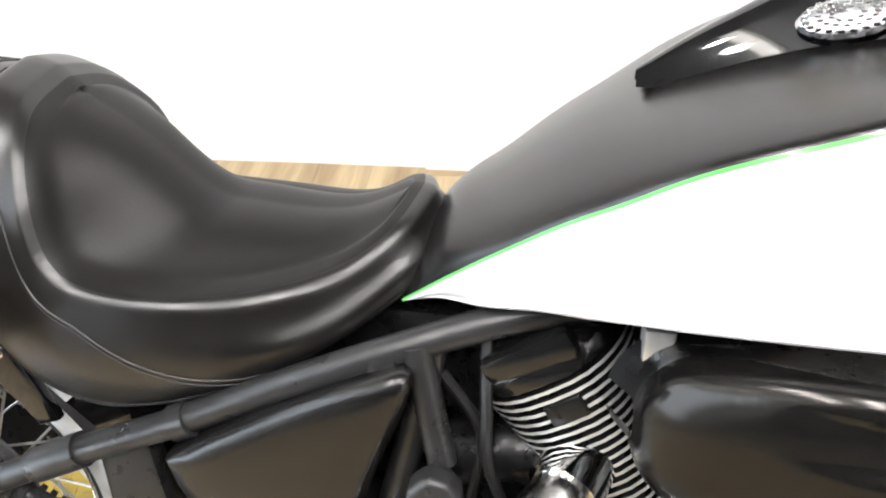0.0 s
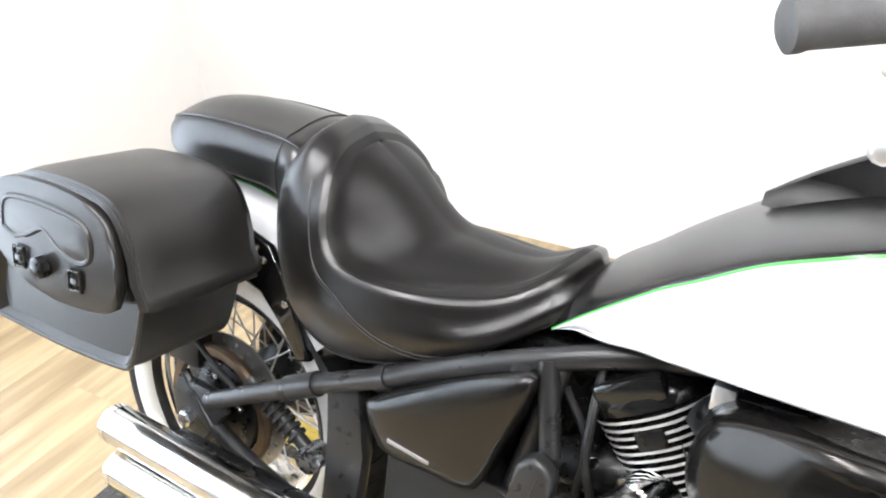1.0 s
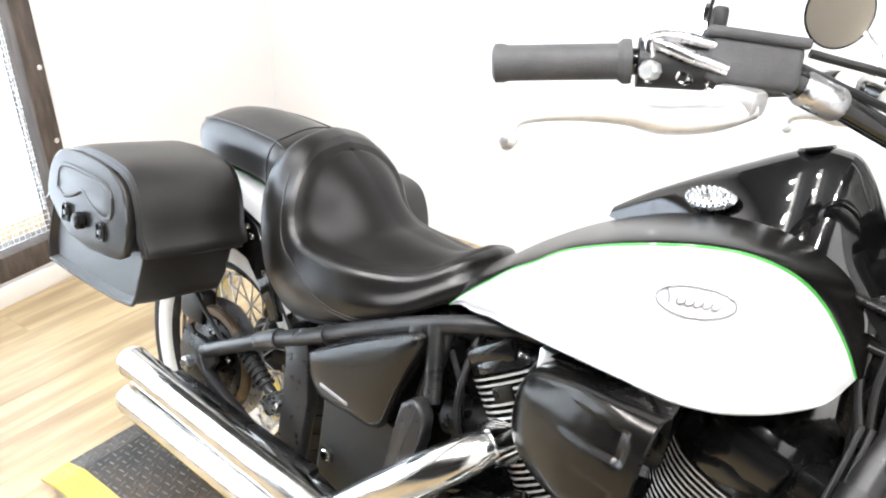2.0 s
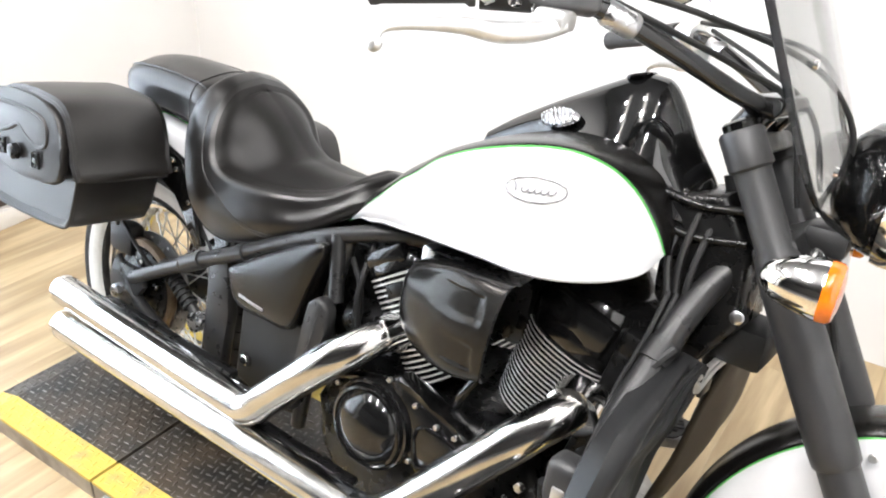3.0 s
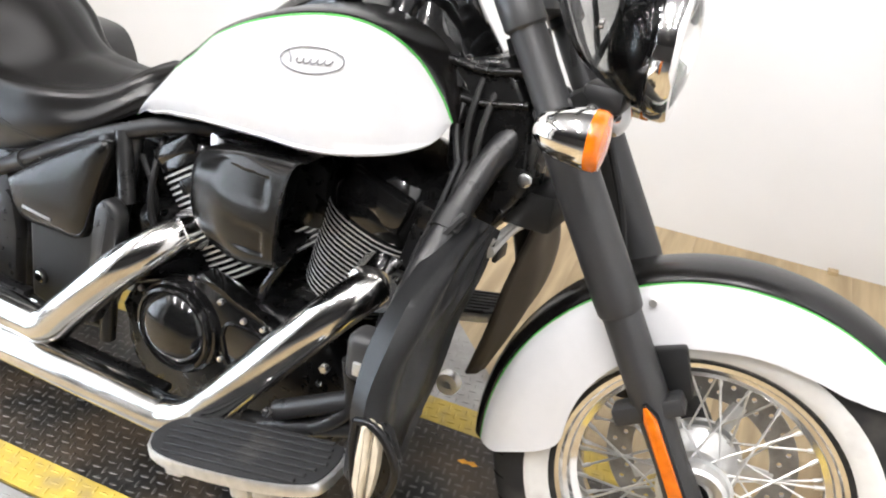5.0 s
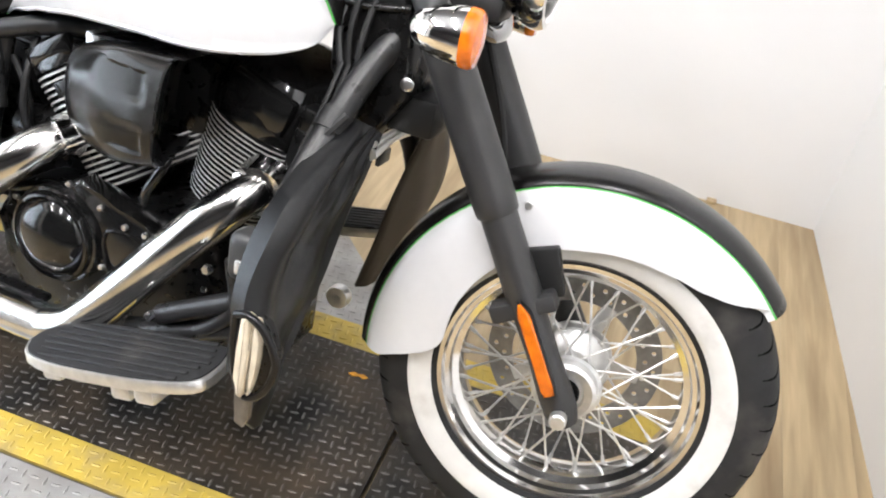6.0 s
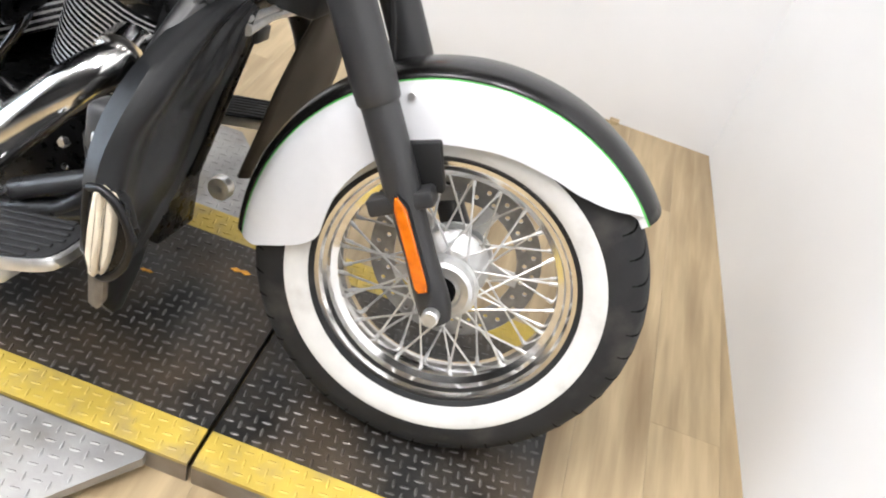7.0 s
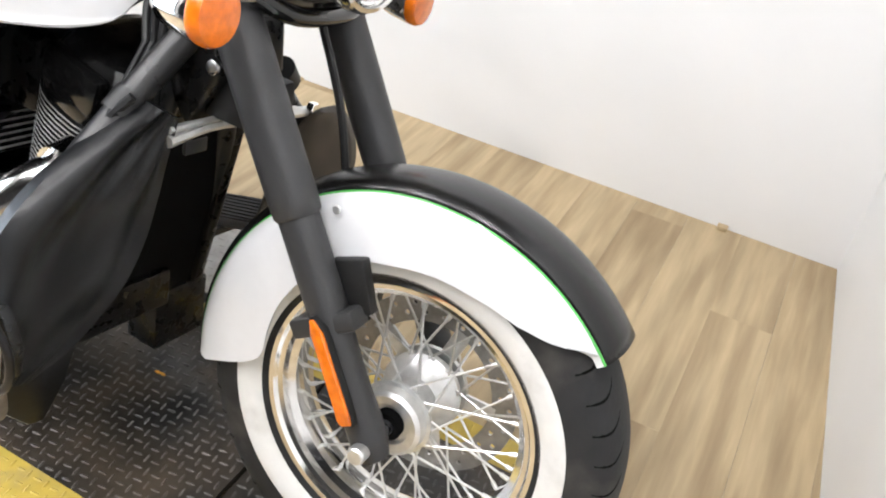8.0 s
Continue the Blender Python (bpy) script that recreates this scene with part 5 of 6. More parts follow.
case = part("cam_cover", slab(smooth_outline([(0.818, 0.465), (0.846, 0.482), (0.888, 0.460), (0.945, 0.450), (0.990, 0.432), (1.006, 0.412), (0.985, 0.380), (0.945, 0.345), (0.904, 0.325), (0.888, 0.352), (0.880, 0.389), (0.868, 0.422), (0.836, 0.445)], 2), -0.190, -0.15, 0.008, 3), M_ENGINE_GLOSS, bike, "gloss black cam cover")
rim_line = [(0.893, -0.191, 0.388), (0.904, -0.191, 0.414), (0.951, -0.191, 0.416), (0.985, -0.191, 0.402), (0.958, -0.191, 0.372), (0.908, -0.191, 0.340), (0.893, -0.191, 0.388)]
part("raised_rim", tube(rim_line, 0.0035, 8, 3), M_ENGINE_GLOSS, case)
for x, z in ((0.829, 0.470), (0.889, 0.448), (0.935, 0.430), (0.973, 0.429), (0.892, 0.345), (0.995, 0.405)):
    bolt("case_bolt", (x, -0.190, z), 0.0050, 0.007, M_STEEL, case)
part("oil_line", tube([(0.955, -0.175, 0.475), (0.965, -0.182, 0.50), (0.985, -0.175, 0.54), (0.99, -0.16, 0.57)], 0.008, 10), M_ENGINE_GLOSS, bike)
part("case_rib", tube([(0.69, -0.168, 0.415), (0.78, -0.172, 0.445), (0.86, -0.172, 0.448)], 0.010, 10), M_ENGINE_GLOSS, bike)
for x, z in ((0.745, 0.440), (0.80, 0.452), (0.70, 0.40), (1.04, 0.30), (1.07, 0.36)):
    bolt("case_bolt", (x, -0.168, z), 0.0055, 0.007, M_STEEL, bike)
part("starter", tube([(0.66, -0.10, 0.50), (0.78, -0.10, 0.52)], 0.035, 20, smooth=False), M_ENGINE, bike)
part("wire_loom", tube([(0.70, -0.12, 0.66), (0.705, -0.15, 0.60), (0.71, -0.16, 0.54), (0.73, -0.15, 0.47)], 0.006, 8), M_CABLE, bike)
for pts in ([(0.64, -0.10, 0.64), (0.72, -0.11, 0.645), (0.80, -0.09, 0.69)], [(0.66, -0.13, 0.62), (0.70, -0.14, 0.56), (0.69, -0.13, 0.46)]):
    part("wire_loom", tube(pts, 0.0055, 8), M_CABLE, bike)
bolt("frame_bolt", (0.714, -0.115, 0.644), 0.008, 0.008, M_CHROME, bike)

# ---- exhaust ----
up = [(-0.105, -0.232, 0.300), (0.10, -0.232, 0.297), (0.475, -0.232, 0.291), (0.545, -0.232, 0.297), (0.600, -0.231, 0.350), (0.70, -0.226, 0.450), (0.742, -0.210, 0.490), (0.775, -0.175, 0.520), (0.800, -0.12, 0.534)]
lo = [(-0.090, -0.240, 0.220), (0.20, -0.241, 0.223), (0.765, -0.243, 0.234), (0.845, -0.244, 0.241), (0.90, -0.243, 0.272), (0.98, -0.238, 0.363), (1.072, -0.225, 0.474), (1.122, -0.20, 0.533), (1.144, -0.165, 0.556), (1.140, -0.12, 0.564)]


def pipe(line, rs, name, label):
    p = part(name, tube(line, rs, 28, 6, caps=False), M_PIPE, bike, label)
    e = line[0]
    part("tip", lathe([(0.027, 0.08), (0.0285, 0.0), (0.031, -0.004), (0.0345, -0.002), (0.035, 0.012)], 28, e, "X"), M_CHROME, p)
    part("bore", lathe([(0.0, 0.06), (0.027, 0.06)], 24, e, "X"), M_ENGINE, p)
    return p


upper = pipe(up, [0.0345] * 4 + [0.034, 0.0335, 0.033, 0.03, 0.026], "exhaust_pipe", "polished chrome exhaust pipe")
lower = pipe(lo, [0.0345] * 5 + [0.034, 0.0335, 0.032, 0.029, 0.026], "exhaust_pipe", "polished chrome exhaust pipe")
part("pipe_bracket", box(0.02, 0.46, -0.215, -0.19, 0.308, 0.326, 0.006), M_ENGINE, bike)
# added dark strip that stands for the shade between the two pipes
part("heat_gap", box(0.0, 0.80, -0.225, -0.20, 0.252, 0.264, 0.003), M_ENGINE, bike)
part("flange", tube([(1.146, -0.175, 0.553), (1.142, -0.14, 0.562)], 0.042, 20, smooth=False), M_CHROME, lower)
part("flange", tube([(0.780, -0.166, 0.523), (0.796, -0.13, 0.533)], 0.036, 20, smooth=False), M_CHROME, upper)

# ---- foot controls ----
def floorboard(sgn):
    m = Matrix.Translation((0.885, 0, 0.275)) @ Matrix.Rotation(radians(-13), 4, "Y")
    o = smooth_outline([(0.0, -0.335), (0.03, -0.370), (0.10, -0.385), (0.22, -0.384), (0.30, -0.370), (0.325, -0.345), (0.32, -0.285), (0.29, -0.262), (0.12, -0.255), (0.03, -0.270), (0.0, -0.300)], 3)

    def ring(k, z):
        cx, cy = 0.165, -0.32
        return [(cx + (x - cx) * k, cy + (y - cy) * k, z) for x, y in o]

    def fin(bm):
        moved(bm, m)
        return bm if sgn < 0 else mirrored(bm)
    board = part("floorboard", fin(loft([ring(0.98, -0.016), ring(1.0, -0.012), ring(1.0, 0.0), ring(0.985, 0.003)])), M_ALLOY, bike, "alloy rimmed footboard with ribbed rubber")
    part("rubber_mat", fin(loft([ring(0.965, 0.0), ring(0.96, 0.0055), ring(0.93, 0.006)])), M_RUBBER, board, "ribbed black rubber mat")
    for k in range(7):
        y = -0.372 + 0.0165 * k
        x0 = 0.012 + 0.03 * abs(k - 3.2) / 3.2
        part("rib", fin(box(x0 + 0.012, 0.310 - 0.02 * abs(k - 3) / 3, y, y + 0.0085, 0.005, 0.0092, 0.0015, 1)), M_RUBBER, board)
    for x in (0.055, 0.175, 0.215):
        part("board_foot", fin(box(x, x + 0.034, -0.372, -0.33, -0.045 if x > 0.1 else -0.035, -0.014, 0.006)), M_ALLOY, board)
    part("board_arm", fin(box(0.14, 0.17, -0.30, -0.13, -0.030, -0.014, 0.004)), M_FRAME, board)
    return board


floorboard(-1)
floorboard(1)
pedal = part("brake_pedal", box(1.170, 1.222, -0.285, -0.235, 0.466, 0.540, 0.016, 4), M_FORK, bike, "black rubber brake pedal")
part("pedal_plate", box(1.188, 1.207, -0.2885, -0.280, 0.482, 0.503, 0.003), M_ALLOY, pedal)
part("pedal_arm", tube([(1.165, -0.25, 0.48), (1.17, -0.245, 0.40), (1.10, -0.24, 0.33), (0.98, -0.23, 0.29)], 0.013, 10), M_FRAME, pedal)
for p, q in (((1.05, -0.25, 0.345), (1.20, -0.24, 0.425)), ((1.02, -0.245, 0.30), (1.20, -0.23, 0.37))):
    part("pedal_link", tube([p, q], 0.016, 12, smooth=False), M_FRAME, bike)
for p in ((1.045, -0.265, 0.350), (1.005, -0.262, 0.300), (1.13, -0.255, 0.455)):
    bolt("link_bolt", p, 0.0075, 0.010, M_STEEL, bike, six=True)
stand = part("side_stand", tube([(0.80, 0.15, 0.22), (0.90, 0.22, 0.16), (1.02, 0.30, 0.075)], 0.011, 10), M_FRAME, bike)
part("shift_pivot", lathe([(0.008, -0.012), (0.022, -0.012), (0.024, -0.008), (0.024, 0.008), (0.008, 0.008)], 24, (1.158, 0.164, 0.229)), M_ALLOY, bike, "bright shift pivot")

# ---- engine guard with fabric covers ----
GUARD = [(1.330, 0.0, 0.850), (1.292, -0.030, 0.820), (1.262, -0.070, 0.772), (1.246, -0.112, 0.722), (1.238, -0.165, 0.665), (1.232, -0.222, 0.605), (1.236, -0.300, 0.515), (1.244, -0.335, 0.430), (1.240, -0.330, 0.375)]
part("engine_guard", tube(GUARD, 0.0205, 18, 6), M_FRAME, bike, "thick satin black engine guard bar")
part("engine_guard", moved(mirrored(tube(GUARD, 0.0205, 18, 6)), Matrix.Translation((-0.03, 0, 0))), M_FRAME, bike, "thick satin black engine guard bar")
strap = part("guard_strap", tube([(1.262, -0.160, 0.700), (1.240, -0.180, 0.665), (1.218, -0.200, 0.615), (1.208, -0.215, 0.565)], [0.006, 0.008, 0.009, 0.009], 8, 6), M_PLASTIC, bike, "black strap beside the guard bar")
for p in ((1.224, -0.205, 0.628), (1.216, -0.213, 0.602), (1.211, -0.220, 0.578)):
    bolt("strap_stud", p, 0.004, 0.004, M_FRAME, strap)
for dx in (0.0, 0.011):
    part("guard_cable", tube([(1.216 + dx, -0.100, 0.752), (1.211 + dx, -0.140, 0.682), (1.202 + dx, -0.170, 0.626), (1.201 + dx, -0.200, 0.569), (1.204 + dx, -0.205, 0.500)], 0.0042, 8, 5), M_CABLE, bike, "thin black cable behind the guard bar")
both("guard_clamp", lambda: tube([(1.242, -0.140, 0.693), (1.238, -0.162, 0.668)], 0.0245, 18, smooth=False), M_PLASTIC, bike)
OUT = [(1.246, -0.138, 0.690), (1.230, -0.195, 0.655), (1.224, -0.278, 0.605), (1.223, -0.330, 0.555), (1.228, -0.363, 0.495), (1.237, -0.370, 0.432), (1.247, -0.364, 0.375)]
INN = [(1.284, -0.122, 0.676), (1.268, -0.126, 0.612), (1.252, -0.122, 0.545), (1.238, -0.128, 0.485), (1.238, -0.168, 0.415), (1.244, -0.235, 0.372), (1.248, -0.320, 0.342)]


def guard_cover():
    """A soft sleeve wrapped over the bar and drawn in to the radiator, with folds."""
    a, b = spline(OUT, 6), spline(INN, 6)
    n = len(a) - 1
    rows = []
    for i in range(n + 1):
        t = i / n
        p, q = Vector(a[i]), Vector(b[i])
        w = (q - p)
        nrm = Vector((0.9, -0.42, 0.1))
        ring = []
        for k in range(25):
            v = k / 24
            fold = 0.0024 * math.sin(24 * v + 5 * t) * math.sin(math.pi * v) * (0.4 + 0.6 * math.sin(4 * t + 1)) + 0.0025 * math.sin(9 * v + 4 * t) * math.sin(math.pi * v) + 0.003 * math.sin(17 * t + 5 * v)
            bulge = 0.012 * math.sin(math.pi * min(1, v * 1.15)) ** 0.7 if v < 0.87 else 0.0
            wrap = math.exp(-((v - 0.16) / 0.17) ** 2) * min(1.0, 5 * t) * min(1.0, 4 * (1 - t))
            ring.append(tuple(p + w * v + nrm * (0.006 + bulge * 0.8 + fold + 0.024 * wrap)))
        for k in range(25):
            v = 1 - k / 24
            ring.append(tuple(p + w * v - nrm * (0.010 + (0.010 * math.sin(math.pi * v) if v < 0.5 else 0.004) + 0.012 * math.exp(-((v - 0.16) / 0.17) ** 2))))
        ring = [tuple(Vector(x) + Vector((0.004, -0.006, 0.002)) * math.exp(-(k / 50 * 9) ** 2) + Vector((0.004, -0.006, 0.002)) * math.exp(-((1 - k / 50) * 9) ** 2)) for k, x in enumerate(ring)]
        rows.append(ring)
    return weld(loft(rows), 0.0003)


def far_cover():
    """The other cover hangs flat, with its brown lining towards the wheel."""
    a = spline([(1.276, 0.185, 0.622), (1.266, 0.170, 0.586), (1.252, 0.155, 0.520), (1.238, 0.140, 0.455), (1.224, 0.132, 0.378), (1.196, 0.150, 0.270)], 5)
    b = spline([(1.274, 0.215, 0.626), (1.264, 0.290, 0.612), (1.258, 0.345, 0.560), (1.262, 0.362, 0.490), (1.250, 0.340, 0.390), (1.205, 0.220, 0.262)], 5)
    rows = []
    for p, q in zip(a, b):
        row = []
        for k in range(11):
            v = k / 10
            x, y, z = lerp(p, q, v)
            row.append((x + 0.012 * math.sin(math.pi * v) + 0.002 * math.sin(11 * v + 20 * z), y, z))
        rows.append(row)
    return loft(rows, closed=False)


far = part("leg_guard_cover", far_cover(), M_LINING, bike, "leg guard cover showing its brown lining")
far_thick = far.modifiers.new("thickness", "SOLIDIFY")
far_thick.thickness = 0.006
covers = [part("leg_guard_cover", moved(guard_cover(), Matrix.Translation((0.014, 0.004, 0))), M_VINYL, bike, "soft black vinyl leg guard cover")]
for s, cov in zip((-1,), covers):
    def fin(bm):
        return moved(bm, Matrix.Translation((0.016, 0.004, 0)))
    loop = [(1.232, -0.374, 0.482), (1.252, -0.378, 0.488), (1.274, -0.378, 0.476), (1.292, -0.372, 0.436), (1.286, -0.368, 0.395), (1.268, -0.366, 0.366), (1.248, -0.366, 0.360), (1.236, -0.368, 0.385), (1.230, -0.372, 0.440), (1.232, -0.374, 0.482)]
    part("cuff", fin(tube(loop, 0.0055, 10, 4)), M_VINYL, cov, "dark rolled cuff at the open end")
    part("mouth", fin(slab([(x, z) for x, y, z in loop[:-1]], -0.366, -0.350, 0.003)), M_ENGINE, cov)
    part("lining", fin(slab(smooth_outline([(1.243, 0.482), (1.256, 0.486), (1.256, 0.375), (1.248, 0.372), (1.242, 0.395)], 2), -0.384, -0.362, 0.006, 3)), M_TAN, cov, "cream padded lining edge")
    part("lining", fin(slab(smooth_outline([(1.257, 0.484), (1.267, 0.478), (1.270, 0.430), (1.265, 0.385), (1.257, 0.374)], 2), -0.380, -0.362, 0.005, 3)), M_TAN, cov, "cream padded lining edge")
    part("skirt", fin(moved(slab([(0.362, 0.380), (0.362, 0.318), (0.318, 0.268), (0.296, 0.262), (0.262, 0.312), (0.240, 0.380)], 1.236, 1.246, 0.004), Matrix.Rotation(radians(-90), 4, "Z"))), M_VINYL, cov, "drawn-in lower end of the cover")
    part("tongue", fin(slab([(1.232, 0.372), (1.258, 0.372), (1.260, 0.322), (1.252, 0.305), (1.238, 0.310)], -0.366, -0.352, 0.005)), M_STRAP, cov)
for dz, r0 in ((0.0, 0.009), (0.016, 0.006)):
    part("cover_tie", tube([(1.292, -0.128, 0.644 + dz), (1.290, -0.05, 0.650 + 0.6 * dz), (1.282, 0.06, 0.640 + dz), (1.264, 0.189, 0.622)], [r0, 0.8 * r0, 1.1 * r0, r0], 8, 6), M_ALLOY, bike, "bright bar between the leg guards")
bolt("tie_nut", (1.268, 0.195, 0.628), 0.012, 0.012, M_CHROME, bike, "X", True)
part("tie_bracket", box(1.288, 1.296, -0.100, -0.060, 0.618, 0.640, 0.003), M_FRAME, bike)

# radiator between the tubes
RAD = Matrix.Translation((1.205, 0, 0.64)) @ Matrix.Rotation(radians(12), 4, "Y")
rad = part("radiator", moved(box(-0.035, 0.0, -0.105, 0.105, -0.38, 0.0, 0.008), RAD), M_NEAR_BLACK, bike, "black radiator behind the front wheel")
part("radiator_shroud", moved(box(-0.04, 0.012, -0.120, 0.120, -0.01, 0.035, 0.010), RAD), M_ENGINE, rad)
for s in (-1, 1):
    part("radiator_tank", moved(box(-0.04, 0.010, s * 0.112 - 0.012, s * 0.112 + 0.012, -0.385, 0.0, 0.008), RAD), M_ENGINE, rad)

part("cooler_box", box(1.050, 1.122, 0.028, 0.148, 0.145, 0.262, 0.006), M_ENGINE, bike, "black box hung under the radiator")
part("lower_bracket", box(1.085, 1.150, -0.150, 0.032, 0.258, 0.330, 0.008), M_ENGINE, bike, "black bracket under the radiator")

# ---- handlebar ----
BAR = [(1.262, 0.0, 1.020), (1.262, -0.065, 1.022), (1.235, -0.11, 1.035), (1.165, -0.185, 1.075), (1.090, -0.262, 1.110), (1.030, -0.305, 1.115), (0.977, -0.345, 1.106), (0.872, -0.412, 1.086)]
bar = part("handlebar", tube(BAR, 0.0125, 14, 6), M_GLOSS, bike, "black handlebar")
part("handlebar_half", mirrored(tube(BAR, 0.0125, 14, 6)), M_GLOSS, bar).matrix_basis = OTHER


def controls(s):
    def fin(bm):
        return bm if s < 0 else moved(mirrored(bm), OTHER)
    a, b = Vector((0.977, -0.345, 1.106)), Vector((0.874, -0.412, 1.086))
    line = [tuple(a + (b - a) * t) for t in (0.0, 0.03, 0.06, 0.10, 0.9, 0.94, 1.0, 1.02)]
    grip = part("grip", fin(tube(line, [0.020, 0.0205, 0.0205, 0.0165, 0.0165, 0.018, 0.018, 0.014], 24, smooth=False)), M_GRIP, bar, "smooth grey-black rubber grip")
    part("switch_box", fin(tube([(1.030, -0.305, 1.113), (0.985, -0.340, 1.106)], [0.024, 0.022], 14, smooth=False)), M_PLASTIC, bar)
    part("clamp", fin(tube([(1.068, -0.280, 1.114), (1.034, -0.303, 1.114)], 0.0235, 16, smooth=False)), M_ALLOY, bar, "bright alloy lever clamp")
    lever = [(1.088, -0.318, 1.084), (1.065, -0.345, 1.0714), (1.036, -0.375, 1.0645), (1.010, -0.402, 1.066), (0.978, -0.438, 1.061), (0.954, -0.470, 1.052), (0.949, -0.478, 1.040)]
    lev = part("brake_lever" if s < 0 else "clutch_lever", fin(tube(lever, [0.0100, 0.0125, 0.0125, 0.0100, 0.0070, 0.0050, 0.0045], 12, 5)), M_ALLOY, bar, "long polished alloy lever")
    part("lever_ball", fin(lathe([(0.0, -0.010), (0.007, -0.007), (0.010, 0.0), (0.007, 0.007), (0.0, 0.010)], 12, (0.949, -0.480, 1.034))), M_ALLOY, lev)
    part("switch_ring", fin(tube([(0.990, -0.337, 1.107), (0.982, -0.342, 1.106)], 0.0225, 18, smooth=False)), M_PLASTIC, bar)
    for line in ([(0.988, -0.343, 1.120), (0.992, -0.347, 1.127), (1.006, -0.348, 1.125), (1.028, -0.338, 1.119), (1.057, -0.318, 1.112)],
                 [(0.998, -0.350, 1.112), (0.996, -0.350, 1.128), (1.014, -0.338, 1.133), (1.048, -0.311, 1.129), (1.085, -0.275, 1.118)]):
        part("cable_elbow", fin(tube(line, [0.0055, 0.006, 0.0062, 0.0062, 0.0055], 12, 5)), M_STEEL, bar, "bright cable elbow")
    part("elbow_nut", fin(lathe([(0.0, -0.008), (0.007, -0.008), (0.009, -0.005), (0.009, 0.006), (0.0, 0.006)], 8, (1.003, -0.356, 1.102))), M_ALLOY, bar)
    part("bar_sleeve", fin(tube([(1.100, -0.252, 1.1055), (1.103, -0.249, 1.104), (1.128, -0.223, 1.093), (1.131, -0.220, 1.0915)], [0.014, 0.0165, 0.0165, 0.014], 16, smooth=False)), M_STEEL, bar, "bright sleeve round the handlebar")
    for q, rr in (((1.012, -0.338, 1.122), 0.006), ((1.026, -0.334, 1.100), 0.007), ((1.048, -0.318, 1.096), 0.006), ((0.998, -0.346, 1.094), 0.005)):
        part("switch_screw", fin(lathe([(0.0, -0.006), (rr * 0.8, -0.005), (rr, 0.0), (rr, 0.008), (0.0, 0.008)], 10, q)), M_CHROME, bar)
    part("lever_perch", fin(box(1.052, 1.094, -0.334, -0.298, 1.076, 1.100, 0.007)), M_ALLOY, bar)
    if s < 0:
        m = Matrix.Translation((1.060, -0.282, 1.119)) @ Matrix.Rotation(radians(34), 4, "Z") @ Matrix.Rotation(radians(-8), 4, "X")
        part("reservoir_stud", moved(box(-0.040, -0.026, -0.008, 0.008, 0.024, 0.046, 0.004), m), M_PLASTIC, bar)
        res = part("brake_reservoir", moved(box(-0.042, 0.042, -0.026, 0.026, -0.022, 0.018, 0.007, 3), m), M_GRIP, bar, "dark grey brake fluid reservoir")
        part("reservoir_lid", moved(box(-0.045, 0.045, -0.029, 0.029, 0.016, 0.026, 0.004, 3), m), M_GRIP, res)
        part("reservoir_neck", tube([(1.056, -0.284, 1.092), (1.058, -0.283, 1.112)], 0.014, 12, smooth=False), M_ALLOY, res)
    stem = [(1.020, -0.300, 1.130), (1.016, -0.296, 1.165), (1.030, -0.320, 1.20), (1.005, -0.370, 1.235)]
    if s > 0:
        stem = [(1.020, 0.315, 1.068), (1.012, 0.345, 1.085), (1.018, 0.360, 1.130), (0.985, 0.366, 1.165)]
    st = part("mirror_stem", tube(stem, 0.0055, 8, 5), M_CHROME, bar, "chrome mirror stem")
    mid = (0.965, -0.395, 1.265) if s < 0 else (0.940, 0.360, 1.190)
    face = Vector((-0.9, 0.25, -0.05)) if s < 0 else Vector((0.42, -0.88, -0.12))
    m = Matrix.Translation(mid) @ (-face).to_track_quat("Z", "Y").to_matrix().to_4x4()
    o = lathe([(0.0, 0.020), (0.030, 0.017), (0.050, 0.006), (0.054, -0.002), (0.051, -0.004), (0.0, -0.004)], 32, axis="Z")
    shell = part("mirror_shell", moved(moved(o, Matrix.Diagonal((0.95, 1.08, 1, 1))), m), M_GLOSS, st, "black backed mirror shell")
    gl = lathe([(0.0, -0.0055), (0.0505, -0.0055), (0.0505, -0.0038), (0.0, -0.0038)], 32, axis="Z")
    part("mirror_glass", moved(moved(gl, Matrix.Diagonal((0.95, 1.08, 1, 1))), m), M_MIRROR, shell)


controls(-1)
controls(1)
part("riser", tube([(1.240, -0.055, 0.985), (1.262, -0.055, 1.02)], 0.021, 16, smooth=False), M_GLOSS, bar)
part("riser", tube([(1.240, 0.055, 0.985), (1.262, 0.055, 1.02)], 0.021, 16, smooth=False), M_GLOSS, bar)
part("riser_clamp", box(1.240, 1.285, -0.085, 0.085, 1.008, 1.036, 0.010, 3), M_GLOSS, bar)
CABLES = [[(1.08, -0.262, 1.128), (1.16, -0.185, 1.118), (1.23, -0.105, 1.086), (1.29, -0.05, 1.050), (1.33, -0.03, 0.90)],
          [(1.10, -0.245, 1.135), (1.20, -0.17, 1.14), (1.31, -0.06, 1.10), (1.37, -0.02, 1.02), (1.35, -0.02, 0.90)],
          [(1.02, 0.31, 1.11), (1.14, 0.22, 1.13), (1.28, 0.10, 1.11), (1.36, 0.02, 1.02), (1.35, 0.0, 0.90)],
          [(1.05, 0.29, 1.10), (1.18, 0.18, 1.085), (1.29, 0.08, 1.035), (1.34, 0.04, 0.92)]]
for line in CABLES:
    part("cable", tube([(x, y, z - (0.022 if 0 < k < len(line) - 1 else 0)) for k, (x, y, z) in enumerate(line)], 0.0042, 8, 6), M_CABLE, bar)
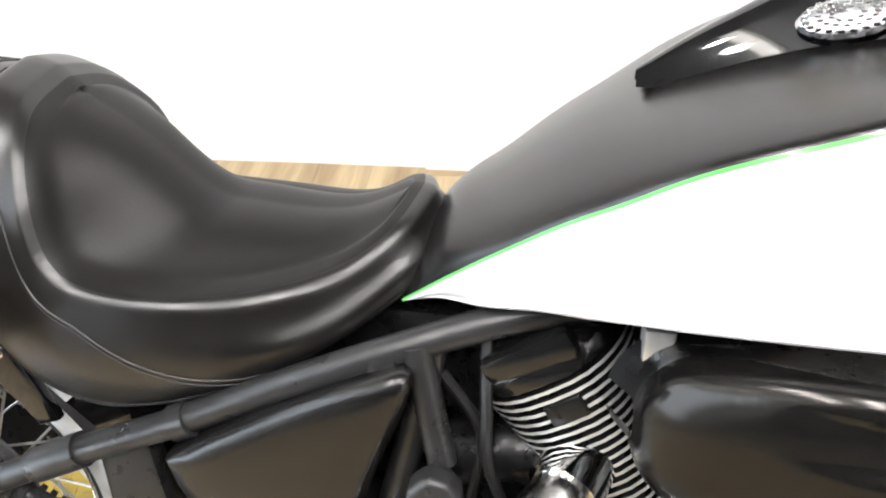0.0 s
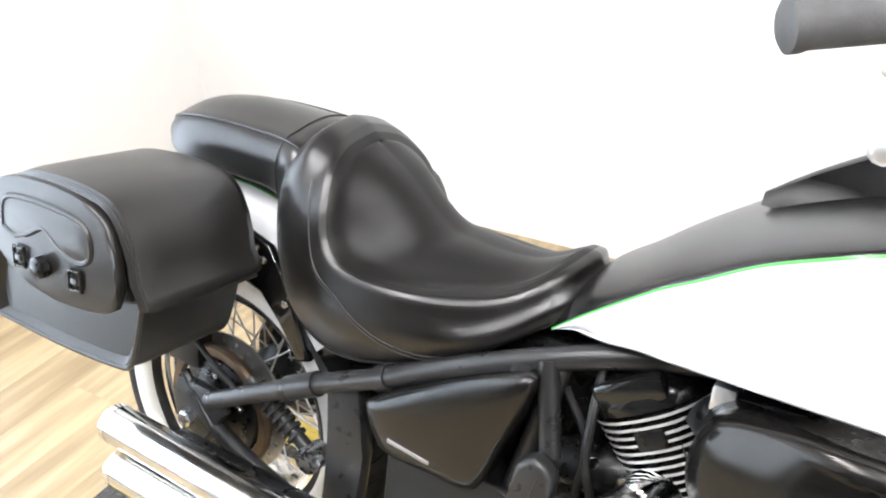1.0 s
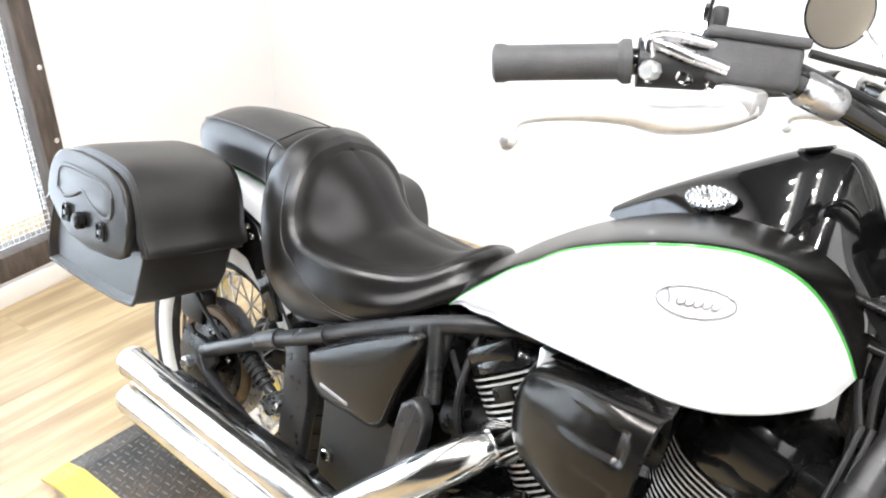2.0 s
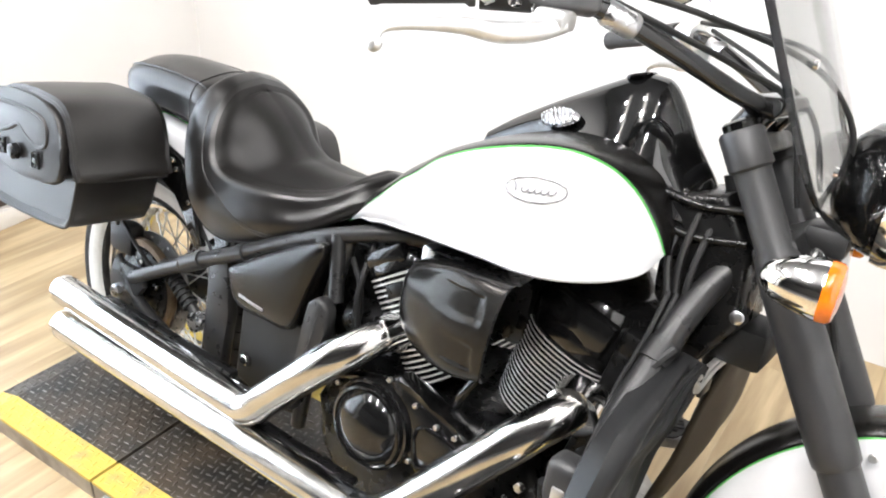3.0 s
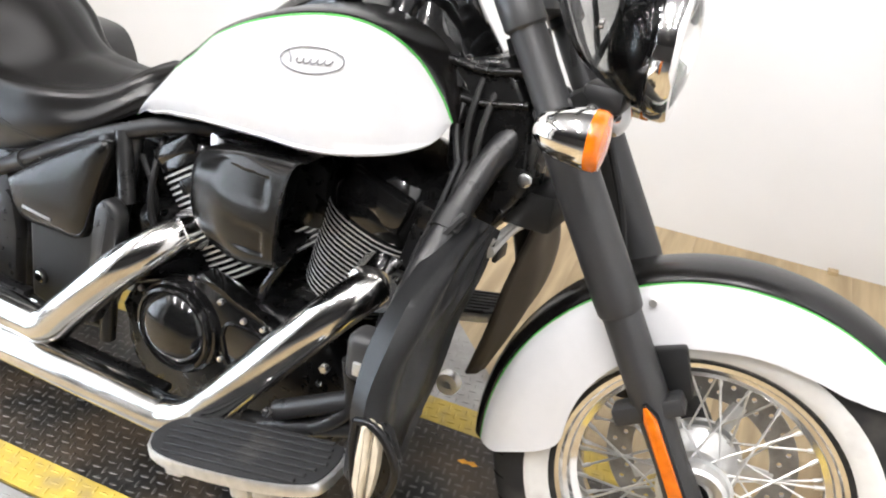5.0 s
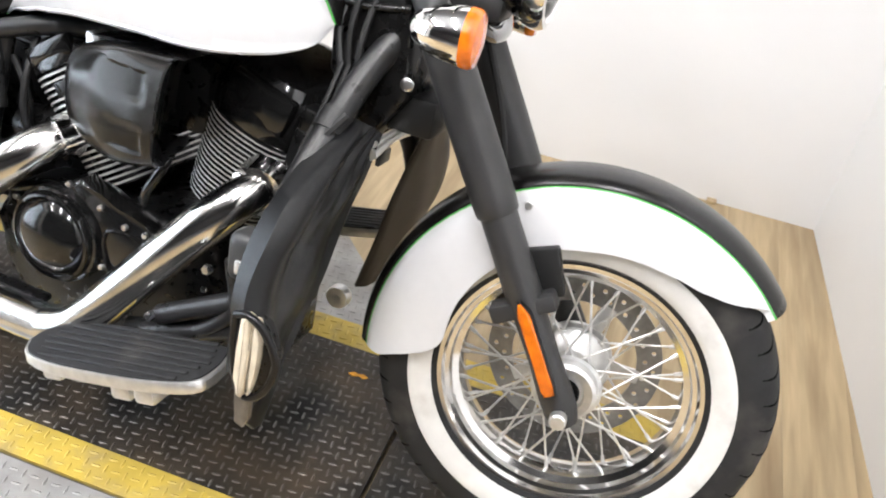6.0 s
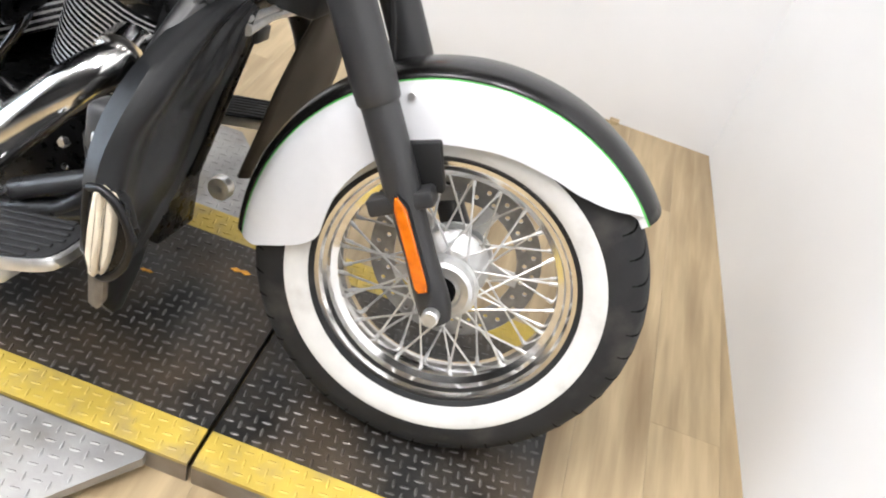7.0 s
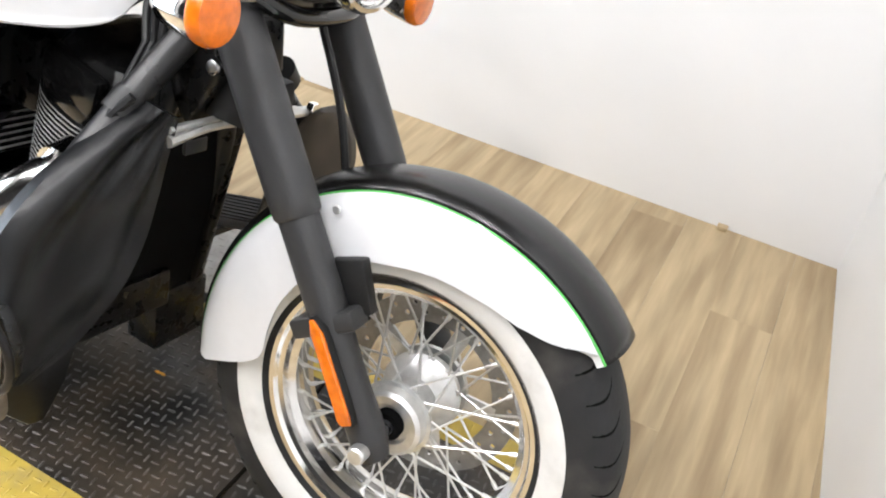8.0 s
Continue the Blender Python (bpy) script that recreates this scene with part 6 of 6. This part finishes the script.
for line in ([(1.22, -0.06, 0.88), (1.215, -0.085, 0.80), (1.225, -0.10, 0.70), (1.20, -0.13, 0.60), (1.16, -0.16, 0.54)],
             [(1.24, -0.06, 0.86), (1.235, -0.09, 0.78), (1.24, -0.105, 0.68), (1.215, -0.14, 0.58)],
             [(1.23, -0.05, 0.84), (1.205, -0.075, 0.76), (1.21, -0.09, 0.66), (1.18, -0.12, 0.56), (1.10, -0.15, 0.50)],
             [(1.20, -0.05, 0.86), (1.195, -0.08, 0.80), (1.215, -0.10, 0.74)]):
    part("control_cable", tube(line, 0.0055, 8, 6), M_CABLE, bike)

# ---- headlight, signals, windshield ----
LAMP = (1.436, 0, 0.945)
lamp = part("headlight", lathe([(0.0, -0.082), (0.030, -0.079), (0.060, -0.069), (0.080, -0.050), (0.091, -0.028), (0.0955, -0.010), (0.096, 0.0)], 48, LAMP, "X"), M_GLOSS, bike, "round gloss black headlight with a chrome ring")
steer(lamp)
part("trim_ring", lathe([(0.0955, -0.012), (0.101, -0.010), (0.1045, 0.002), (0.1045, 0.014), (0.101, 0.021), (0.095, 0.023), (0.092, 0.018), (0.092, 0.0)], 56, LAMP, "X"), M_CHROME, lamp)
part("lens", lathe([(0.0, 0.036), (0.048, 0.032), (0.080, 0.023), (0.093, 0.014)], 40, LAMP, "X"), M_GLASS, lamp)
part("reflector", lathe([(0.0, -0.06), (0.042, -0.045), (0.074, -0.02), (0.092, 0.010)], 40, LAMP, "X"), M_CHROME, lamp)
part("headlight_bracket", box(1.34, 1.40, -0.05, 0.05, 0.84, 0.88, 0.01), M_PLASTIC, lamp)


def signal(s):
    def fin(bm):
        return bm if s < 0 else moved(mirrored(bm), Matrix.Translation((0, 0.016, 0)))
    c = (1.386, -0.235, 0.838)
    body = lathe([(0.0, -0.060), (0.009, -0.058), (0.018, -0.052), (0.0265, -0.040), (0.032, -0.022), (0.035, -0.004), (0.0365, 0.008), (0.036, 0.012), (0.0, 0.012)], 32, c, "X")
    sig = part("turn_signal", fin(body), M_CHROME, bike, "chrome turn signal with an amber lens")
    part("lens", fin(lathe([(0.036, 0.010), (0.037, 0.013), (0.0365, 0.022), (0.033, 0.027), (0.018, 0.030), (0.0, 0.031)], 32, c, "X")), M_AMBER, sig, "domed amber lens")
    part("signal_stem", fin(tube([(1.375, -0.20, 0.850), (1.370, -0.115, 0.850)], 0.012, 12, smooth=False)), M_CHROME, sig)
    return steer(sig)


signal(-1)
signal(1)
steer(part("signal_bar", tube([(1.370, -0.13, 0.850), (1.39, -0.06, 0.825), (1.39, 0.06, 0.825), (1.370, 0.13, 0.850)], 0.013, 12, 5), M_GLOSS, bike))
# clear windshield, bowed, wrapping round the headlight
rows = []
for i in range(17):
    v = i / 16
    row = []
    for k in range(25):
        u = -1 + k / 12
        w = (0.212 + 0.03 * math.sin(math.pi * min(1, v))) * (1 - 0.45 * max(0, 1 - v / 0.12) ** 2)
        y = u * w
        z = 0.864 + 0.475 * v + 0.030 * abs(u) ** 2.5 * (1 - v)
        x = 1.428 - 0.225 * v - 0.058 * u * u
        row.append((x, y, z))
    rows.append(row)
shield = part("windshield", loft(rows, closed=False), M_CLEAR, bike, "clear plastic windshield")
sol = shield.modifiers.new("thickness", "SOLIDIFY")
sol.thickness = 0.0025
shield.visible_shadow = False
steer(shield)
strip = bmesh.new()
line = [rows[i][12] for i in range(17)]
edges = [[strip.verts.new((x - dx, dy, z)) for x, _, z in line] for dx, dy in ((0.005, -0.011), (0.005, 0.011), (0.009, 0.011), (0.009, -0.011))]
for a, b in zip(edges, edges[1:] + edges[:1]):
    for i in range(16):
        strip.faces.new((a[i], a[i + 1], b[i + 1], b[i]))
for i in (0, 16):
    strip.faces.new([e[i] for e in edges])
part("mount_strip", strip, M_ALLOY, shield, "bright flat mounting strip")
for u in (4, 20):
    for i in (3, 7):
        x, y, z = rows[i][u]
        part("shield_screw", lathe([(0.0, 0.006), (0.006, 0.005), (0.007, 0.0), (0.0, 0.0)], 12, (x + 0.002, y, z), "X"), M_CHROME, shield)
# ==== floor planks ====
floor = part("floor", box(-5.2, 6.2, -7.2, 1.6, FLOOR - 0.03, FLOOR - 0.0065), M_JOINT)
tagged(floor, "pale oak vinyl plank floor", "floor", kind="structure")
W, LEN, GAP = 0.152, 1.22, 0.0005
shapes = {}
for i in range(-9, 17):
    off = (0.37 * i * LEN) % LEN
    for j in range(-3, 2):
        y0, y1 = max(j * LEN + off, -2.4), min((j + 1) * LEN + off, 1.40)
        if y1 - y0 < 0.05:
            continue
        key = round(y1 - y0, 3)
        m = pose(i * W, y0, FLOOR)
        if key not in shapes:
            shapes[key] = part("plank", box(GAP / 2, W - GAP / 2, GAP / 2, key - GAP / 2, -0.006, 0), M_WOOD, floor)
            shapes[key].matrix_basis = m
        else:
            again(shapes[key], floor, m)
dim_floor = part("floor_showroom", box(-5.2, 6.2, -7.2, -2.402, FLOOR - 0.0064, FLOOR - 0.0005), M_DIMFLOOR)
tagged(dim_floor, "grey concrete showroom floor", "floor", kind="structure")


# no part lies deeper than a part of a part
def depth(ob):
    return 0 if ob.parent is None else 1 + depth(ob.parent)


for ob in sorted(bpy.data.objects, key=depth):
    while depth(ob) > 2:
        ob.matrix_basis = ob.parent.matrix_basis @ ob.matrix_basis
        ob.parent = ob.parent.parent
